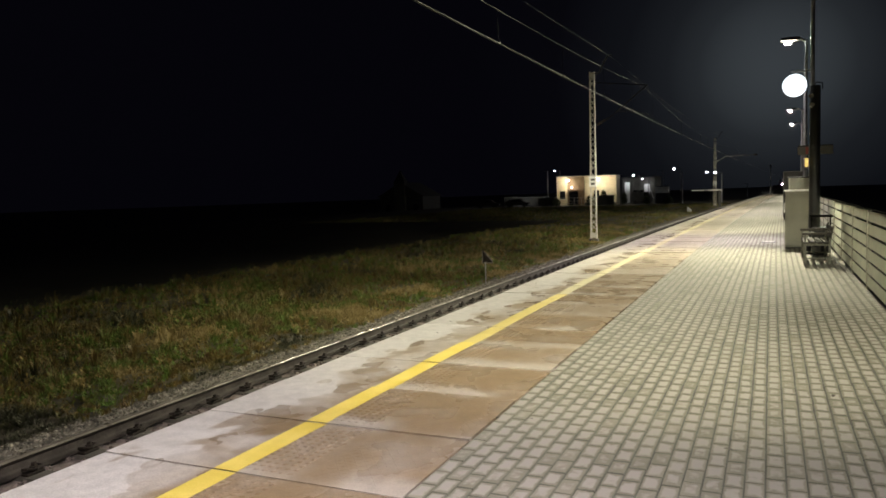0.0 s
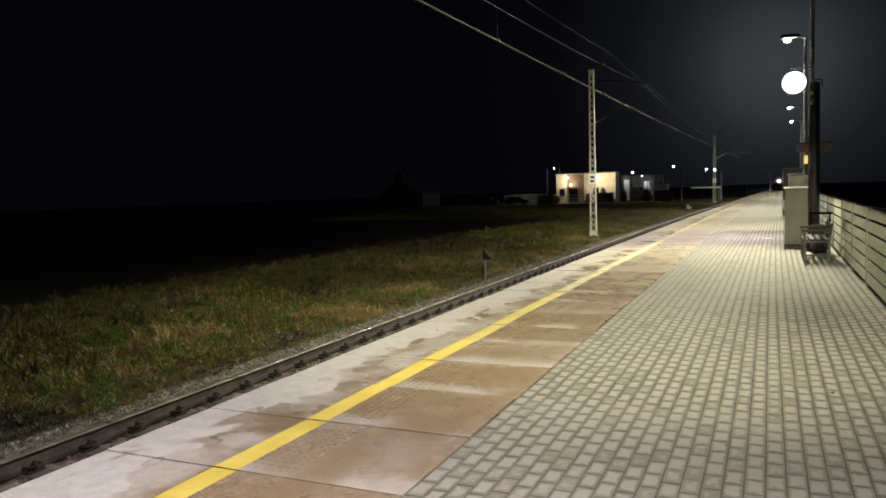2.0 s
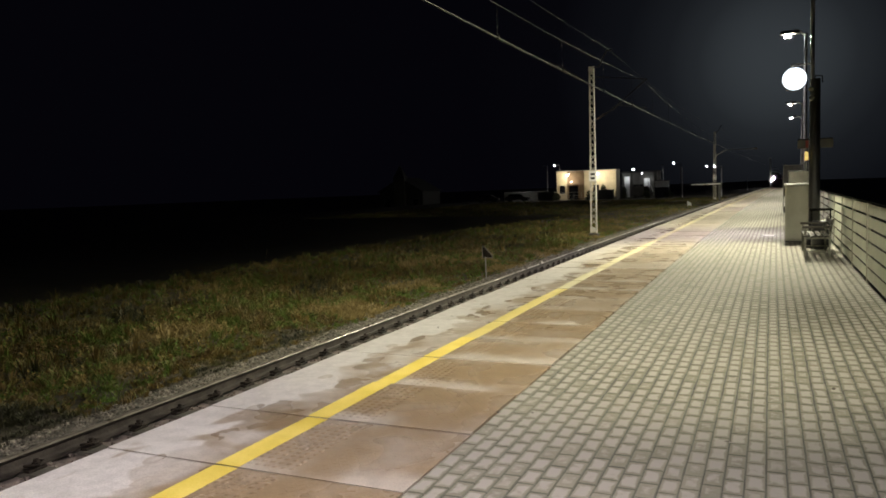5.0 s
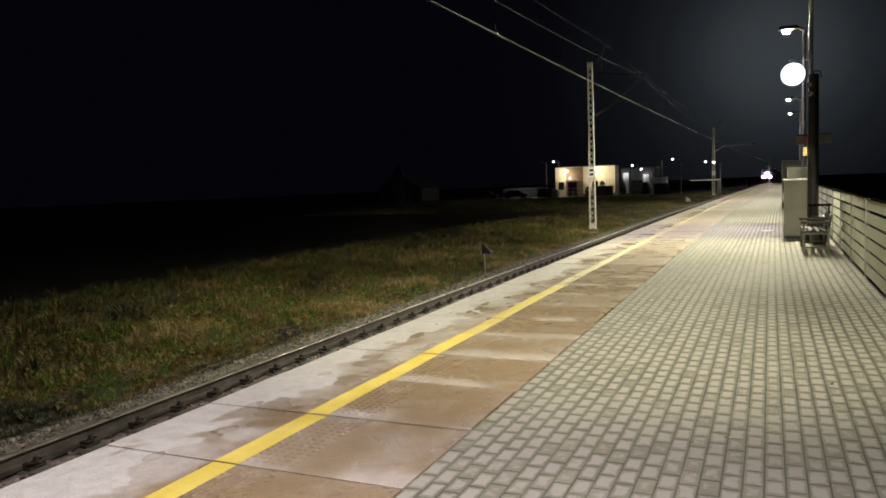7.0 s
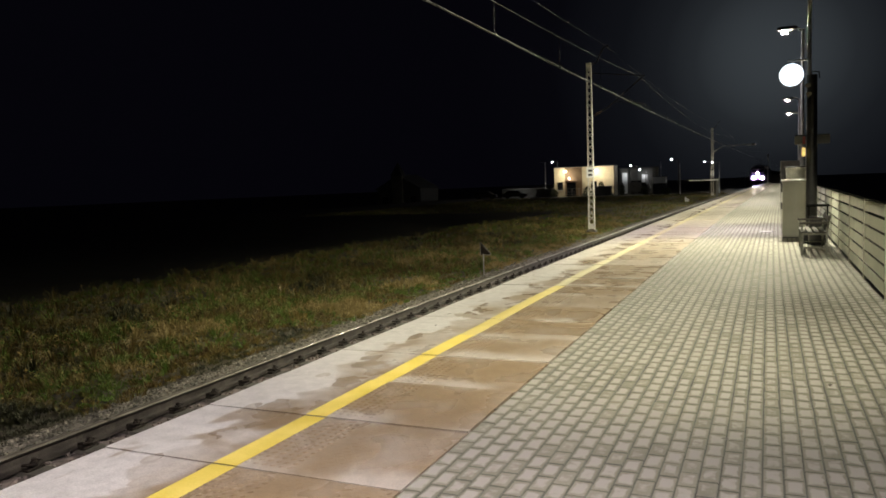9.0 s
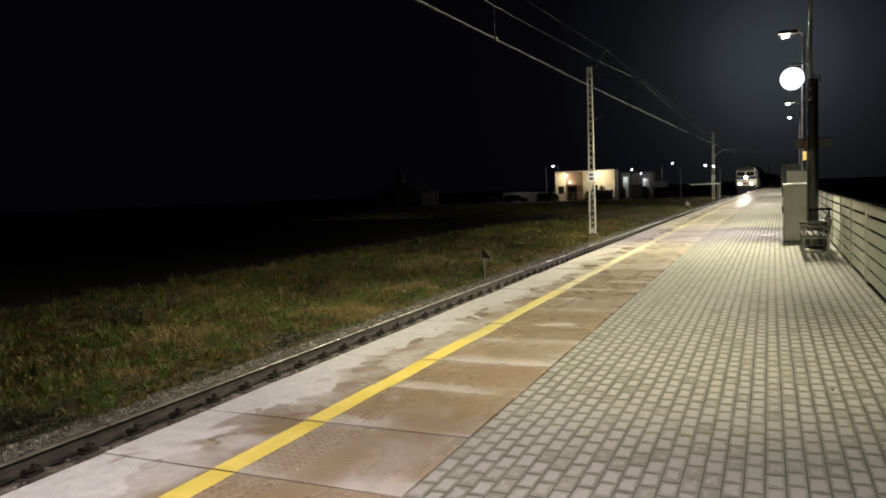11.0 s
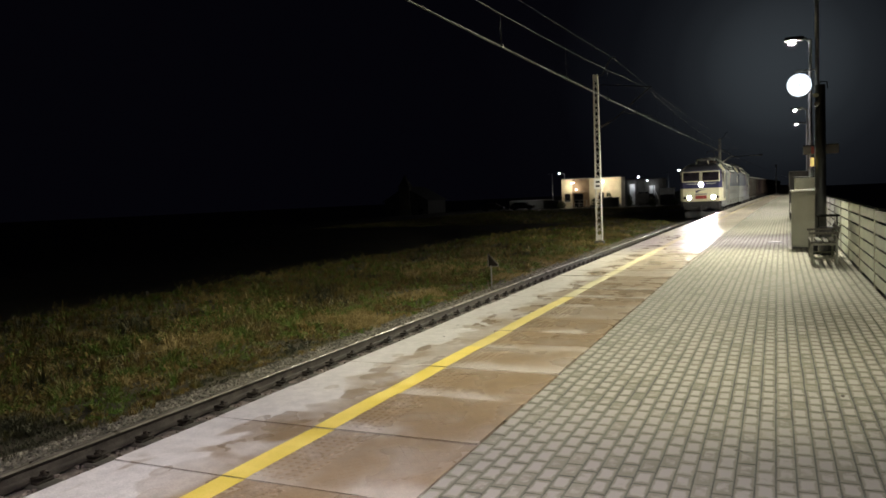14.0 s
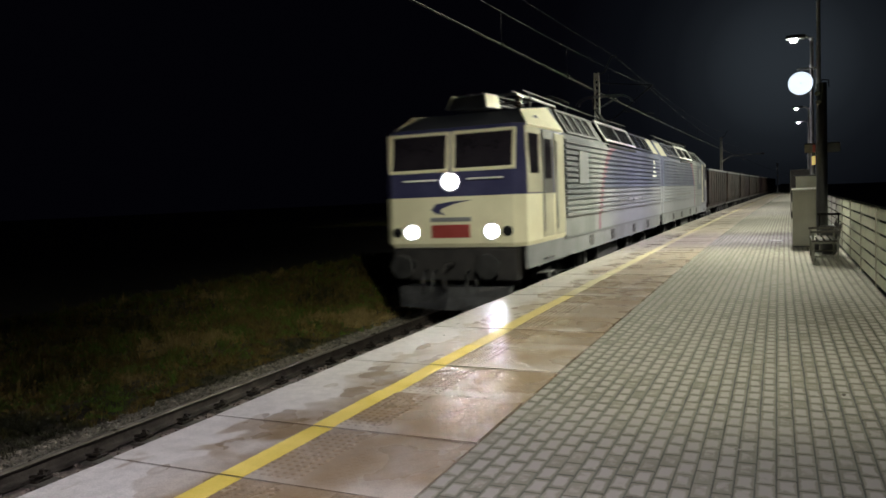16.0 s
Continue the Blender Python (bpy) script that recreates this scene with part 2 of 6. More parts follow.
    l.new(math2("SUBTRACT", span(mid, 0.35, 0.65, 0.30, 0.44), math2("MULTIPLY", dirt, 0.10)), b.inputs["Roughness"])
    bp = n.new("ShaderNodeBump")
    b.inputs["Specular IOR Level"].default_value = 0.28
    bp.inputs["Strength"].default_value, bp.inputs["Distance"].default_value = 0.25, 0.002
    l.new(fine, bp.inputs["Height"])
    l.new(bp.outputs["Normal"], b.inputs["Normal"])
    return m


def paver_material():
    """Concrete block: grey and grimy towards its rim, worn pale in the middle, more so on some blocks."""
    m = mat("paver_concrete", [(0.172, 0.162, 0.127), (0.222, 0.208, 0.166)], (0.82, 0.95), 3.0, 70, 0.5, 0.004, island=0.07, per_object=0.07, coords="Position", specular=0.05, lo=0.3, hi=0.7)
    n, l = m.node_tree.nodes, m.node_tree.links
    b = n["Principled BSDF"]
    base = b.inputs["Base Color"].links[0].from_socket
    g = n.new("ShaderNodeNewGeometry")
    wear = n.new("ShaderNodeAttribute")
    wear.attribute_name = "wear"
    q = n.new("ShaderNodeTexNoise")
    q.inputs["Scale"].default_value, q.inputs["Detail"].default_value = 17.0, 3
    l.new(g.outputs["Position"], q.inputs["Vector"])

    def op(kind, a, c, d=0.0):
        k = n.new("ShaderNodeMath")
        k.operation = kind
        for i, v in enumerate((a, c, d)):
            if isinstance(v, (int, float)):
                k.inputs[i].default_value = v
            else:
                l.new(v, k.inputs[i])
        return k.outputs[0]
    luck = op("ADD", g.outputs["Random Per Island"], n.new("ShaderNodeObjectInfo").outputs["Random"])
    luck = op("FRACT", op("MULTIPLY", luck, 7.31), 0.0)
    amount = op("ADD", wear.outputs["Fac"], op("MULTIPLY", op("SUBTRACT", q.outputs["Fac"], 0.5), 1.7))
    # about one block in six is not worn at all
    fresh = n.new("ShaderNodeMapRange")
    fresh.inputs["From Min"].default_value, fresh.inputs["From Max"].default_value = 0.04, 0.34
    fresh.inputs["To Min"].default_value, fresh.inputs["To Max"].default_value = -0.50, 0.0
    l.new(luck, fresh.inputs["Value"])
    amount = op("ADD", amount, fresh.outputs["Result"])
    r = n.new("ShaderNodeMapRange")
    r.interpolation_type = "SMOOTHSTEP"
    r.inputs["From Min"].default_value, r.inputs["From Max"].default_value, r.inputs["To Max"].default_value = 0.24, 0.90, 0.95
    l.new(amount, r.inputs["Value"])
    mix = n.new("ShaderNodeMix")
    mix.data_type = "RGBA"
    l.new(r.outputs["Result"], mix.inputs[0])
    l.new(base, mix.inputs[6])
    mix.inputs[7].default_value = (0.310, 0.288, 0.256, 1)
    l.new(mix.outputs[2], b.inputs["Base Color"])
    return m


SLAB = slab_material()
YELLOW = mat("yellow_paint", [(0.64, 0.49, 0.070), (0.76, 0.60, 0.14)], (0.5, 0.7), 4, 60, 0.15, 0.002, coords="Position")
PAVER_EDGE = mat("dirty_paver_edge", [(0.105, 0.099, 0.075), (0.150, 0.141, 0.108)], (0.7, 0.9), 3, 60, 0.3, 0.002, coords="Position")
PAVER = paver_material()
SAND = mat("joint_sand", [(0.035, 0.032, 0.024), (0.07, 0.064, 0.05)], (0.8, 0.95), 6, 80, coords="Position")
CONCRETE = mat("concrete", [(0.22, 0.21, 0.19), (0.36, 0.34, 0.31)], (0.6, 0.9), 2, 50, 0.4, 0.004, coords="Position")
SLEEPER = mat("sleeper_concrete", [(0.045, 0.038, 0.033), (0.10, 0.088, 0.076)], (0.7, 0.95), 4, 60, 0.5, 0.004, per_object=0.1)
BALLAST = mat("ballast_stone", [(0.06, 0.047, 0.043), (0.25, 0.20, 0.18)], (0.7, 0.95), 8, 60, 0.5, 0.01, island=0.35, coords="Position")
RUST = mat("rusty_steel", [(0.014, 0.011, 0.010), (0.035, 0.027, 0.022)], (0.6, 0.85), 9, 70, 0.4, 0.002, specular=0.1, coords="Position")
WEB = mat("dusty_rail_web", [(0.034, 0.028, 0.025), (0.078, 0.066, 0.059)], (0.6, 0.9), 5, 60, 0.3, 0.002, coords="Position", specular=0.1)
OLD_STEEL = mat("weathered_steel", [(0.05, 0.048, 0.045), (0.10, 0.097, 0.09)], (0.5, 0.75), 5, 60, 0.2, 0.001, metal=0.3)
PALE_YELLOW = mat("pale_yellow_paint", [(0.47, 0.415, 0.24), (0.55, 0.49, 0.30)], (0.5, 0.7), 4, 60, 0.15, 0.002, coords="Position")
HALF_YELLOW = mat("mid_yellow_paint", [(0.54, 0.43, 0.11), (0.66, 0.54, 0.19)], (0.5, 0.7), 4, 60, 0.15, 0.002, coords="Position")
# steel overhead and on the collector; its missing light is in the colour
SHADED_STEEL = mat("shaded_steel", [(0.020, 0.018, 0.016), (0.045, 0.040, 0.036)], (0.6, 0.8), 5, 60, 0.2, 0.001)
RAILTOP = mat("polished_steel", [(0.17, 0.148, 0.122), (0.24, 0.212, 0.180)], (0.26, 0.38), 3, 30, 0.03, 0.001, metal=0.35, specular=0.3, coords="Position")
EARTH = mat("earth", [(0.030, 0.025, 0.015), (0.080, 0.064, 0.038)], (0.8, 1.0), 0.6, 12, 0.8, 0.03, coords="Position")
GRAVEL = mat("gravel", [(0.09, 0.08, 0.064), (0.28, 0.25, 0.205)], (0.8, 1.0), 7, 45, 0.8, 0.02, island=0.4, coords="Position")
GRASS = mat("grass_blades", [(0.024, 0.024, 0.006), (0.078, 0.072, 0.012), (0.175, 0.122, 0.026), (0.110, 0.066, 0.018), (0.110, 0.104, 0.012), (0.085, 0.165, 0.015), (0.100, 0.098, 0.013), (0.190, 0.128, 0.032), (0.28, 0.21, 0.080)], (0.6, 0.85), 0.5, 3.0, 0, island=0.22, coords="Position", lo=0.36, hi=0.61)
FENCE_PAINT = mat("fence_panel_paint", [(0.53, 0.535, 0.405), (0.63, 0.63, 0.49)], (0.6, 0.8), 2, 30, 0.2, 0.002, coords="Position", per_object=0.05)
DARK_STEEL = mat("dark_steel", [(0.012, 0.012, 0.013), (0.03, 0.03, 0.03)], (0.35, 0.6), 4, 50, 0.15, 0.001, metal=0.2)
GALV = mat("galvanised_steel", [(0.30, 0.30, 0.30), (0.46, 0.46, 0.45)], (0.35, 0.55), 6, 60, 0.1, 0.001, metal=0.7, coords="Position")
MAST_PAINT = mat("mast_paint", [(0.36, 0.335, 0.285), (0.54, 0.505, 0.435)], (0.5, 0.75), 3, 40, 0.2, 0.002, coords="Position")
CABINET = mat("cabinet_paint", [(0.255, 0.248, 0.205), (0.315, 0.305, 0.252)], (0.5, 0.7), 2, 60, 0.1, 0.001, specular=0.25)
WOOD = mat("weathered_wood", [(0.045, 0.041, 0.036), (0.095, 0.087, 0.075)], (0.75, 0.9), 6, 50, 0.4, 0.002, stretch=(6, 0.8, 6), specular=0.1)
MATT_BLACK = mat("matt_black_cap", [(0.008, 0.008, 0.007), (0.016, 0.015, 0.014)], (0.9, 1.0), 5, 50, 0.1, 0.001, specular=0.0)
BLACK = mat("black_plastic", [(0.008, 0.008, 0.009), (0.02, 0.02, 0.02)], (0.4, 0.6), 5, 50, 0.1, 0.001)
WIRE = mat("copper_wire", [(0.02, 0.018, 0.017), (0.045, 0.04, 0.036)], (0.35, 0.5), 5, 30, 0, metal=0.6, coords="Position")
PORCELAIN = mat("insulator_glaze", [(0.10, 0.06, 0.04), (0.16, 0.10, 0.07)], (0.15, 0.3), 5, 30, 0)
WHITE = mat("white_paint", [(0.62, 0.62, 0.60), (0.78, 0.78, 0.76)], (0.4, 0.6), 3, 40, 0.1, 0.001)
RED = mat("red_paint", [(0.26, 0.04, 0.035), (0.34, 0.06, 0.055)], (0.4, 0.55), 3, 40, 0.05, 0.001)
SIGN_GREY = mat("sign_grey", [(0.030, 0.028, 0.028), (0.05, 0.047, 0.047)], (0.6, 0.8), 3, 40, 0.05, 0.001, specular=0.05)
LAMP_GLASS = glow("lamp_glass", (0.92, 0.97, 1.0), 60)
CLOCK_FACE = glow("clock_face_glow", (0.80, 0.90, 1.0), 1.8)
AMBER = glow("amber_panel", (1.0, 0.72, 0.22), 0.7)


# ---------------------------------------------------------------- lamps of the platform
# the last two are unseen, added behind the sign to light the far platform
LAMPS = ((-20.0, 0.38, 5.81), (2.0, 0.38, 5.81), (24.0, 0.383, 5.81), (46.0, 0.589, 5.81), (56.6, 0.711, 5.81), (85.0, 1.95, 5.0), (115.0, 2.1, 6.2))
LAMP_POWER = 9400.0


def lamp_light(x, y, z, lamp_share):
    # two long beams, yellower, along the platform, the forward one from a small lens behind a shade; a whiter one down and a weaker one across
    for dx, dy, cone, share, color, size in ((-3.6, -13.0, 90, 1.10, (1.0, 0.960, 0.715), 0.40), (-3.6, 13.0, 86, 0.75, (1.0, 0.955, 0.735), 0.010),
                                             (-4.6, 0.0, 86, 0.275, (1.0, 0.92, 0.93), 0.2), (-1.6, 0.0, 100, 0.135, (1.0, 0.91, 0.98), 0.2)):
        d = bpy.data.lights.new("platform_light", "SPOT")
        d.energy, d.color, d.spot_size, d.spot_blend, d.shadow_soft_size = LAMP_POWER * share * lamp_share, color, radians(cone), 1.0, size
        new("platform_light", d).matrix_world = look((x, y, z - 0.09), (x + dx, y + dy, z - 6.2))


# each lamp has its own strength
for (ly, lx, lz), lamp_share in zip(LAMPS, (1.0, 0.74, 1.46, 0.72, 0.72, 0.9, 0.9)):
    lamp_light(lx + bend(ly), ly, lz, lamp_share)

# ---------------------------------------------------------------- ground
def ground():
    xs = [-900, -300, -120, -60, -34, -24, -19.5, -17.4, -16.2, -15.2, -13, -11, -9.4, -8.2, -7.55, -7.1, -6.9, -4.3, -3.9, 1.7, 2.3, 4, 8, 20, 60, 300, 900]
    zs = [-6, -5, -4.2, -3.6, -2.9, -2.3, -1.7, -1.15, -0.86, -0.8, -0.84, -0.86, -0.84, -0.86, -0.92, -0.99, -1.02, -1.02, -1.05, -1.05, -1.5, -3.0, -4.2, -4.8, -5.2, -5.6, -6]
    ys = [-80, -40, -20, -10] + [k * 1.5 for k in range(-4, 60)] + [95, 105, 120, 140, 170, 210, 260, 330, 420, 600, 900, 1500, 2500]
    s = Shape()
    v, f = [], []
    for j, y in enumerate(ys):
        for x, z in zip(xs, zs):
            dz = 0.10 * noise.noise((x * 0.35, y * 0.35, 3)) + 0.05 * noise.noise((x, y, 9)) if -30 < x < -7.6 else 0
            if x < -15:
                level = min(max((y - 48.0) / 42.0, 0.0), 1.0) * min(max((x + 140.0) / 60.0, 0.0), 1.0)
                z += (-1.02 - z) * level * level * (3 - 2 * level)
            v.append((x + bend(y), y, z + dz))
    n = len(xs)
    for j in range(len(ys) - 1):
        for i in range(n - 1):
            f.append((j * n + i, j * n + i + 1, (j + 1) * n + i + 1, (j + 1) * n + i))
    s.add(v, f)
    return tagged(part("ground", s.mesh("ground", EARTH, smooth=True, keep=True), EARTH, None), "dark grassy earth falling away beyond the track", "", "", "structure")


ground()


def grass():
    rng = np.random.default_rng(4)
    zones = ((2.5, 16, -13.5, -7.4, 75000, 0.85), (2.5, 30, -16.6, -7.4, 110000, 0.9), (16, 50, -16.6, -7.5, 60000, 1.2), (50, 118, -16.6, -7.6, 30000, 1.8), (62, 117, -44, -16.6, 26000, 2.6))
    vs, n0 = [], 0
    for y0, y1, x0, x1, count, big in zones:
        x, y = rng.uniform(x0, x1, count), rng.uniform(y0, y1, count)
        # tufts: pull each blade towards a nearby tuft
        tx, ty = np.round(x / 0.33 + 0.5 * np.sin(y * 3.1)) * 0.33, np.round(y / 0.33 + 0.5 * np.sin(x * 2.7)) * 0.33
        pull = rng.uniform(0, 0.75, count)
        x, y = x + (tx - x) * pull, y + (ty - y) * pull
        patch = 0.5 + 0.5 * np.sin(x * 1.3 + 2 * np.sin(y * 0.45)) * np.sin(y * 0.9 + 1.7 * np.sin(x * 0.6))
        # hummocks half a metre to a metre across, with trodden hollows between
        patch = np.clip(0.62 * patch + 0.55 * np.clip(np.sin(x * 4.3 + 1.9 * np.sin(y * 2.1 + x)) * np.sin(y * 3.7 + 2.3 * np.sin(x * 1.6)), -0.5, 1), 0.02, 1.2)
        near = np.clip((-7.35 - x) / 0.7, 0.5, 1)
        h = (0.03 + 0.20 * patch ** 1.4 + 0.10 * rng.random(count) ** 3) * near * (0.8 + 0.2 * big)
        tall = rng.random(count) < 0.015
        h = np.where(tall, h * 1.9 + 0.1, h)
        w = np.where(tall, 0.005, 0.008) * (0.7 + 0.6 * rng.random(count)) * big
        a, lean = rng.uniform(0, 2 * np.pi, count), rng.uniform(0.2, 1.1, count)
        la = rng.uniform(0, 2 * np.pi, count)
        bx = np.array([bend(q) for q in y])
        base = np.stack([x + bx, y, np.full(count, -0.90)], -1)
        side = np.stack([np.cos(a), np.sin(a), np.zeros(count)], -1) * w[:, None]
        tip = np.stack([np.cos(la) * lean * h, np.sin(la) * lean * h, h], -1)
        mid = base + tip * np.array([0.35, 0.35, 0.58])
        vs.append(np.stack([base - side, base + side, mid + side * 0.7, mid - side * 0.7, base + tip], 1).reshape(-1, 3))
        n0 += count
    # weeds: leaves up a stem
    plants, leaves = 13000, 15
    py = rng.uniform(2.5, 44, plants)
    px = np.clip(-7.7 - np.abs(rng.normal(0, 4.2, plants)), -16, -7.7)
    keep = np.repeat(np.arange(plants), leaves)
    tall = (rng.uniform(0.10, 0.24, plants) + 0.25 * rng.random(plants) ** 4 + np.where(px < -10.0, 0.4, 0.0) * rng.random(plants) ** 3)[keep] * np.clip((-7.3 - px[keep]) / 1.0, 0.4, 1)
    up = rng.random(plants * leaves)
    lean = rng.normal(0, 0.12, (plants, 2))[keep]
    base = np.stack([px[keep] + np.array([bend(q) for q in py])[keep] + lean[:, 0] * tall * up, py[keep] + lean[:, 1] * tall * up, -0.90 + tall * up], -1)
    la = rng.uniform(0, 2 * np.pi, len(up))
    reach = rng.uniform(0.03, 0.075, len(up)) * (1.25 - up)
    wide = reach * rng.uniform(0.2, 0.45, len(up))
    side = np.stack([-np.sin(la), np.cos(la), np.zeros(len(up))], -1) * wide[:, None]
    tip = np.stack([np.cos(la) * reach, np.sin(la) * reach, reach * rng.uniform(0.2, 1.1, len(up))], -1)
    vs.append(np.stack([base - side * 0.5, base + side * 0.5, base + tip * 0.55 + side, base + tip * 0.55 - side, base + tip], 1).reshape(-1, 3))
    n0 += len(up)
    # straw-coloured tussocks and seed heads standing over the rest
    tussocks, blades = 2000, 34
    ty = 3 + 47 * rng.random(tussocks) ** 1.3
    tx = -8.3 - 8.0 * rng.random(tussocks) ** 0.8
    at = np.repeat(np.arange(tussocks), blades)
    size = (0.14 + 0.30 * rng.random(tussocks) ** 2)[at] * np.clip((-7.6 - tx[at]) / 1.6, 0.45, 1) * rng.uniform(0.6, 1.1, len(at))
    a, out = rng.uniform(0, 2 * np.pi, len(at)), rng.uniform(0.1, 0.75, len(at))
    root = np.stack([tx[at] + np.array([bend(q) for q in ty])[at] + 0.05 * np.cos(a) * out, ty[at] + 0.05 * np.sin(a) * out, np.full(len(at), -0.90)], -1)
    tip = np.stack([np.cos(a) * out * size, np.sin(a) * out * size, size], -1)
    side = np.stack([-np.sin(a), np.cos(a), np.zeros(len(at))], -1) * (0.005 + 0.004 * rng.random(len(at)))[:, None] * np.where(ty[at] > 20, 1.6, 1.0)[:, None]
    mid = root + tip * np.array([0.4, 0.4, 0.66])
    vs.append(np.stack([root - side, root + side, mid + side * 0.8, mid - side * 0.8, root + tip * np.array([1.1, 1.1, 0.95])], 1).reshape(-1, 3))
    n0 += len(at)
    v = np.concatenate(vs)
    k = np.arange(n0)[:, None] * 5
    loops = np.concatenate([k + np.array([[0, 1, 2, 3]]), k + np.array([[3, 2, 4]])], 1)
    me = bpy.data.meshes.new("grass")
    me.vertices.add(len(v))
    me.vertices.foreach_set("co", v.ravel())
    me.loops.add(loops.size)
    me.loops.foreach_set("vertex_index", loops.ravel().astype(np.int32))
    me.polygons.add(2 * n0)
    starts = (np.arange(n0)[:, None] * 7 + np.array([[0, 4]])).ravel()
    me.polygons.foreach_set("loop_start", starts.astype(np.int32))
    me.update(calc_edges=True)
    me.validate()
    me.materials.append(GRASS)
    return tagged(new("grass", me), "rough green and straw-coloured autumn grass on the trackside bank", "grass", "", "stuff")


grass()

# ---------------------------------------------------------------- track
ALONG = [-30, -15, -5] + [k * 2.0 for k in range(0, 31)] + [64, 68, 72, 78, 86, 95, 105, 118, 132, 150, 170, 195, 225, 260, 300, 350, 410, 480, 560]


def rail_outline():
    half = [(0.075, 0.0), (0.075, 0.012), (0.018, 0.034), (0.0085, 0.05), (0.0085, 0.125), (0.036, 0.137), (0.036, 0.1535)]
    return half + [(-x, z) for x, z in reversed(half)]


def track():
    bed = Shape().strip([(-2.0, -1.04), (-1.45, -0.92), (-1.0, -0.90), (1.5, -0.90), (1.66, -0.97), (1.66, -1.1), (-2.0, -1.1)], ALONG, TRACK)
    solid("ballast_bed", bed, BALLAST, "bed of brown crushed stone under the track", "", "", "structure")
    rng = random.Random(5)
    stones, gravel = Shape(), Shape()
    for k in range(21000):
        y = 1.5 + 38 * rng.random() ** 1.5
        x = rng.choice((rng.uniform(-1.2, 0.2), rng.uniform(-2.05, -0.95), rng.uniform(-1.8, -0.95), rng.uniform(0.84, 1.62)))
        r = rng.uniform(0.014, 0.036)
        z = (-0.872 + 0.02 * rng.random() if x > 0.8 else -0.90 if x > -1.0 else -0.898 if x > -1.45 else -0.895 - (-1.45 - x) * 0.13) + r * 0.2
        c = Vector((TRACK + x + bend(y), y, z))
        a = rng.random() * 6.3
        pts = [(c.x + r * rng.uniform(0.7, 1.3) * math.cos(a + q * 2.09), c.y + r * rng.uniform(0.7, 1.3) * math.sin(a + q * 2.09), c.z - r * 0.3) for q in range(3)]
        top = [(c.x + r * rng.uniform(0.4, 0.9) * math.cos(a + 0.7 + q * 2.09), c.y + r * rng.uniform(0.4, 0.9) * math.sin(a + 0.7 + q * 2.09), c.z + r * rng.uniform(0.4, 0.9)) for q in range(3)]
        (gravel if x < -1.02 else stones).add(pts + top, [(3, 4, 5), (0, 1, 3), (1, 4, 3), (1, 2, 4), (2, 5, 4), (2, 0, 5), (0, 3, 5)])
    tagged(part("ballast_stones", stones.mesh("ballast_stones", BALLAST, keep=True), BALLAST, None), "loose brown crushed stones along the track", "ballast", "", "stuff")
    tagged(part("gravel_stones", gravel.mesh("gravel_stones", GRAVEL, keep=True), GRAVEL, None), "strip of pale loose gravel between track and grass", "gravel", "", "stuff")
    solid("gravel_strip", Shape().strip([(-2.15, -1.0), (-1.9, -0.955), (-1.45, -0.895), (-1.02, -0.905), (-1.0, -1.0)], ALONG, TRACK), GRAVEL, "pale gravel strip beside the track", "", "", "structure")
    for side in (-1, 1):
        base = TRACK + side * 0.7535
        t = thing("rail", pose(0, 0, 0), "worn steel rail with a polished running surface", "rail", "rails of the track")
        half = rail_outline()
        low, head = [q for q in half if q[1] < 0.13], [q for q in half if q[1] > 0.12]
        part("rail_web", Shape().strip([(x, RAIL - 0.172 + z) for x, z in low], ALONG, base), WEB, t, "dust-coated rail web and foot")
        # head darker than the web: the shade on its side is in the colour
        part("rail_head", Shape().strip([(x, RAIL - 0.1718 + z) for x, z in head], ALONG, base), RUST, t, "dark rail head")
        part("running_surface", Shape().strip([(-0.0372, RAIL - 0.020), (-0.0365, RAIL - 0.010), (-0.033, RAIL - 0.004), (-0.026, RAIL), (-0.012, RAIL + 0.002), (0.012, RAIL + 0.002), (0.026, RAIL), (0.033, RAIL - 0.004), (0.0365, RAIL - 0.010), (0.0372, RAIL - 0.020)], ALONG, base), RAILTOP, t, "polished running surface", smooth=True)
    # sleepers with their fastenings
    s = Shape()
    s.loft([[(-1.25, -hw, zt), (1.25, -hw, zt), (1.25, hw, zt), (-1.25, hw, zt)] for hw, zt in ((0.14, -0.2), (0.14, -0.03), (0.11, 0.0))])
    body = s.mesh("sleeper_body", SLEEPER)
    clips = {}
    for d in (-1, 1):
        clip = Shape()
        clip.box(d * 0.105 - 0.035, d * 0.105 + 0.035, -0.06, 0.06, 0.0, 0.022, 0.006)
        clip.tube([(d * 0.07, -0.05, 0.045), (d * 0.12, -0.045, 0.05), (d * 0.145, 0.0, 0.04), (d * 0.12, 0.045, 0.05), (d * 0.07, 0.05, 0.045)], 0.011, 6)
        clip.tube([(d * 0.115, 0, 0.02), (d * 0.115, 0, 0.085)], 0.016, 6)
        clip.tube([(d * 0.115, 0, 0.045), (d * 0.115, 0, 0.062)], 0.026, 6)
        clips[d] = clip.mesh("rail_clip", RUST)
    first = thing("sleeper", on(TRACK, 0.9, RAIL - 0.172), "grey concrete sleeper with rusty rail clips in ballast", "sleeper", "sleepers of the track")
    part("sleeper_body", body, SLEEPER, first)
    for side in (-1, 1):
        for d in (-1, 1):
            part("rail_clip", clips[d], RUST, first, "rusty rail fastening", m=pose(side * 0.7535, 0, 0) @ Matrix.Diagonal((1.25, 1.6, 1.3, 1)))
    for k in range(1, 150):
        y = 0.9 + k * 0.62
        copy_thing(first, on(TRACK, y, RAIL - 0.172))


track()


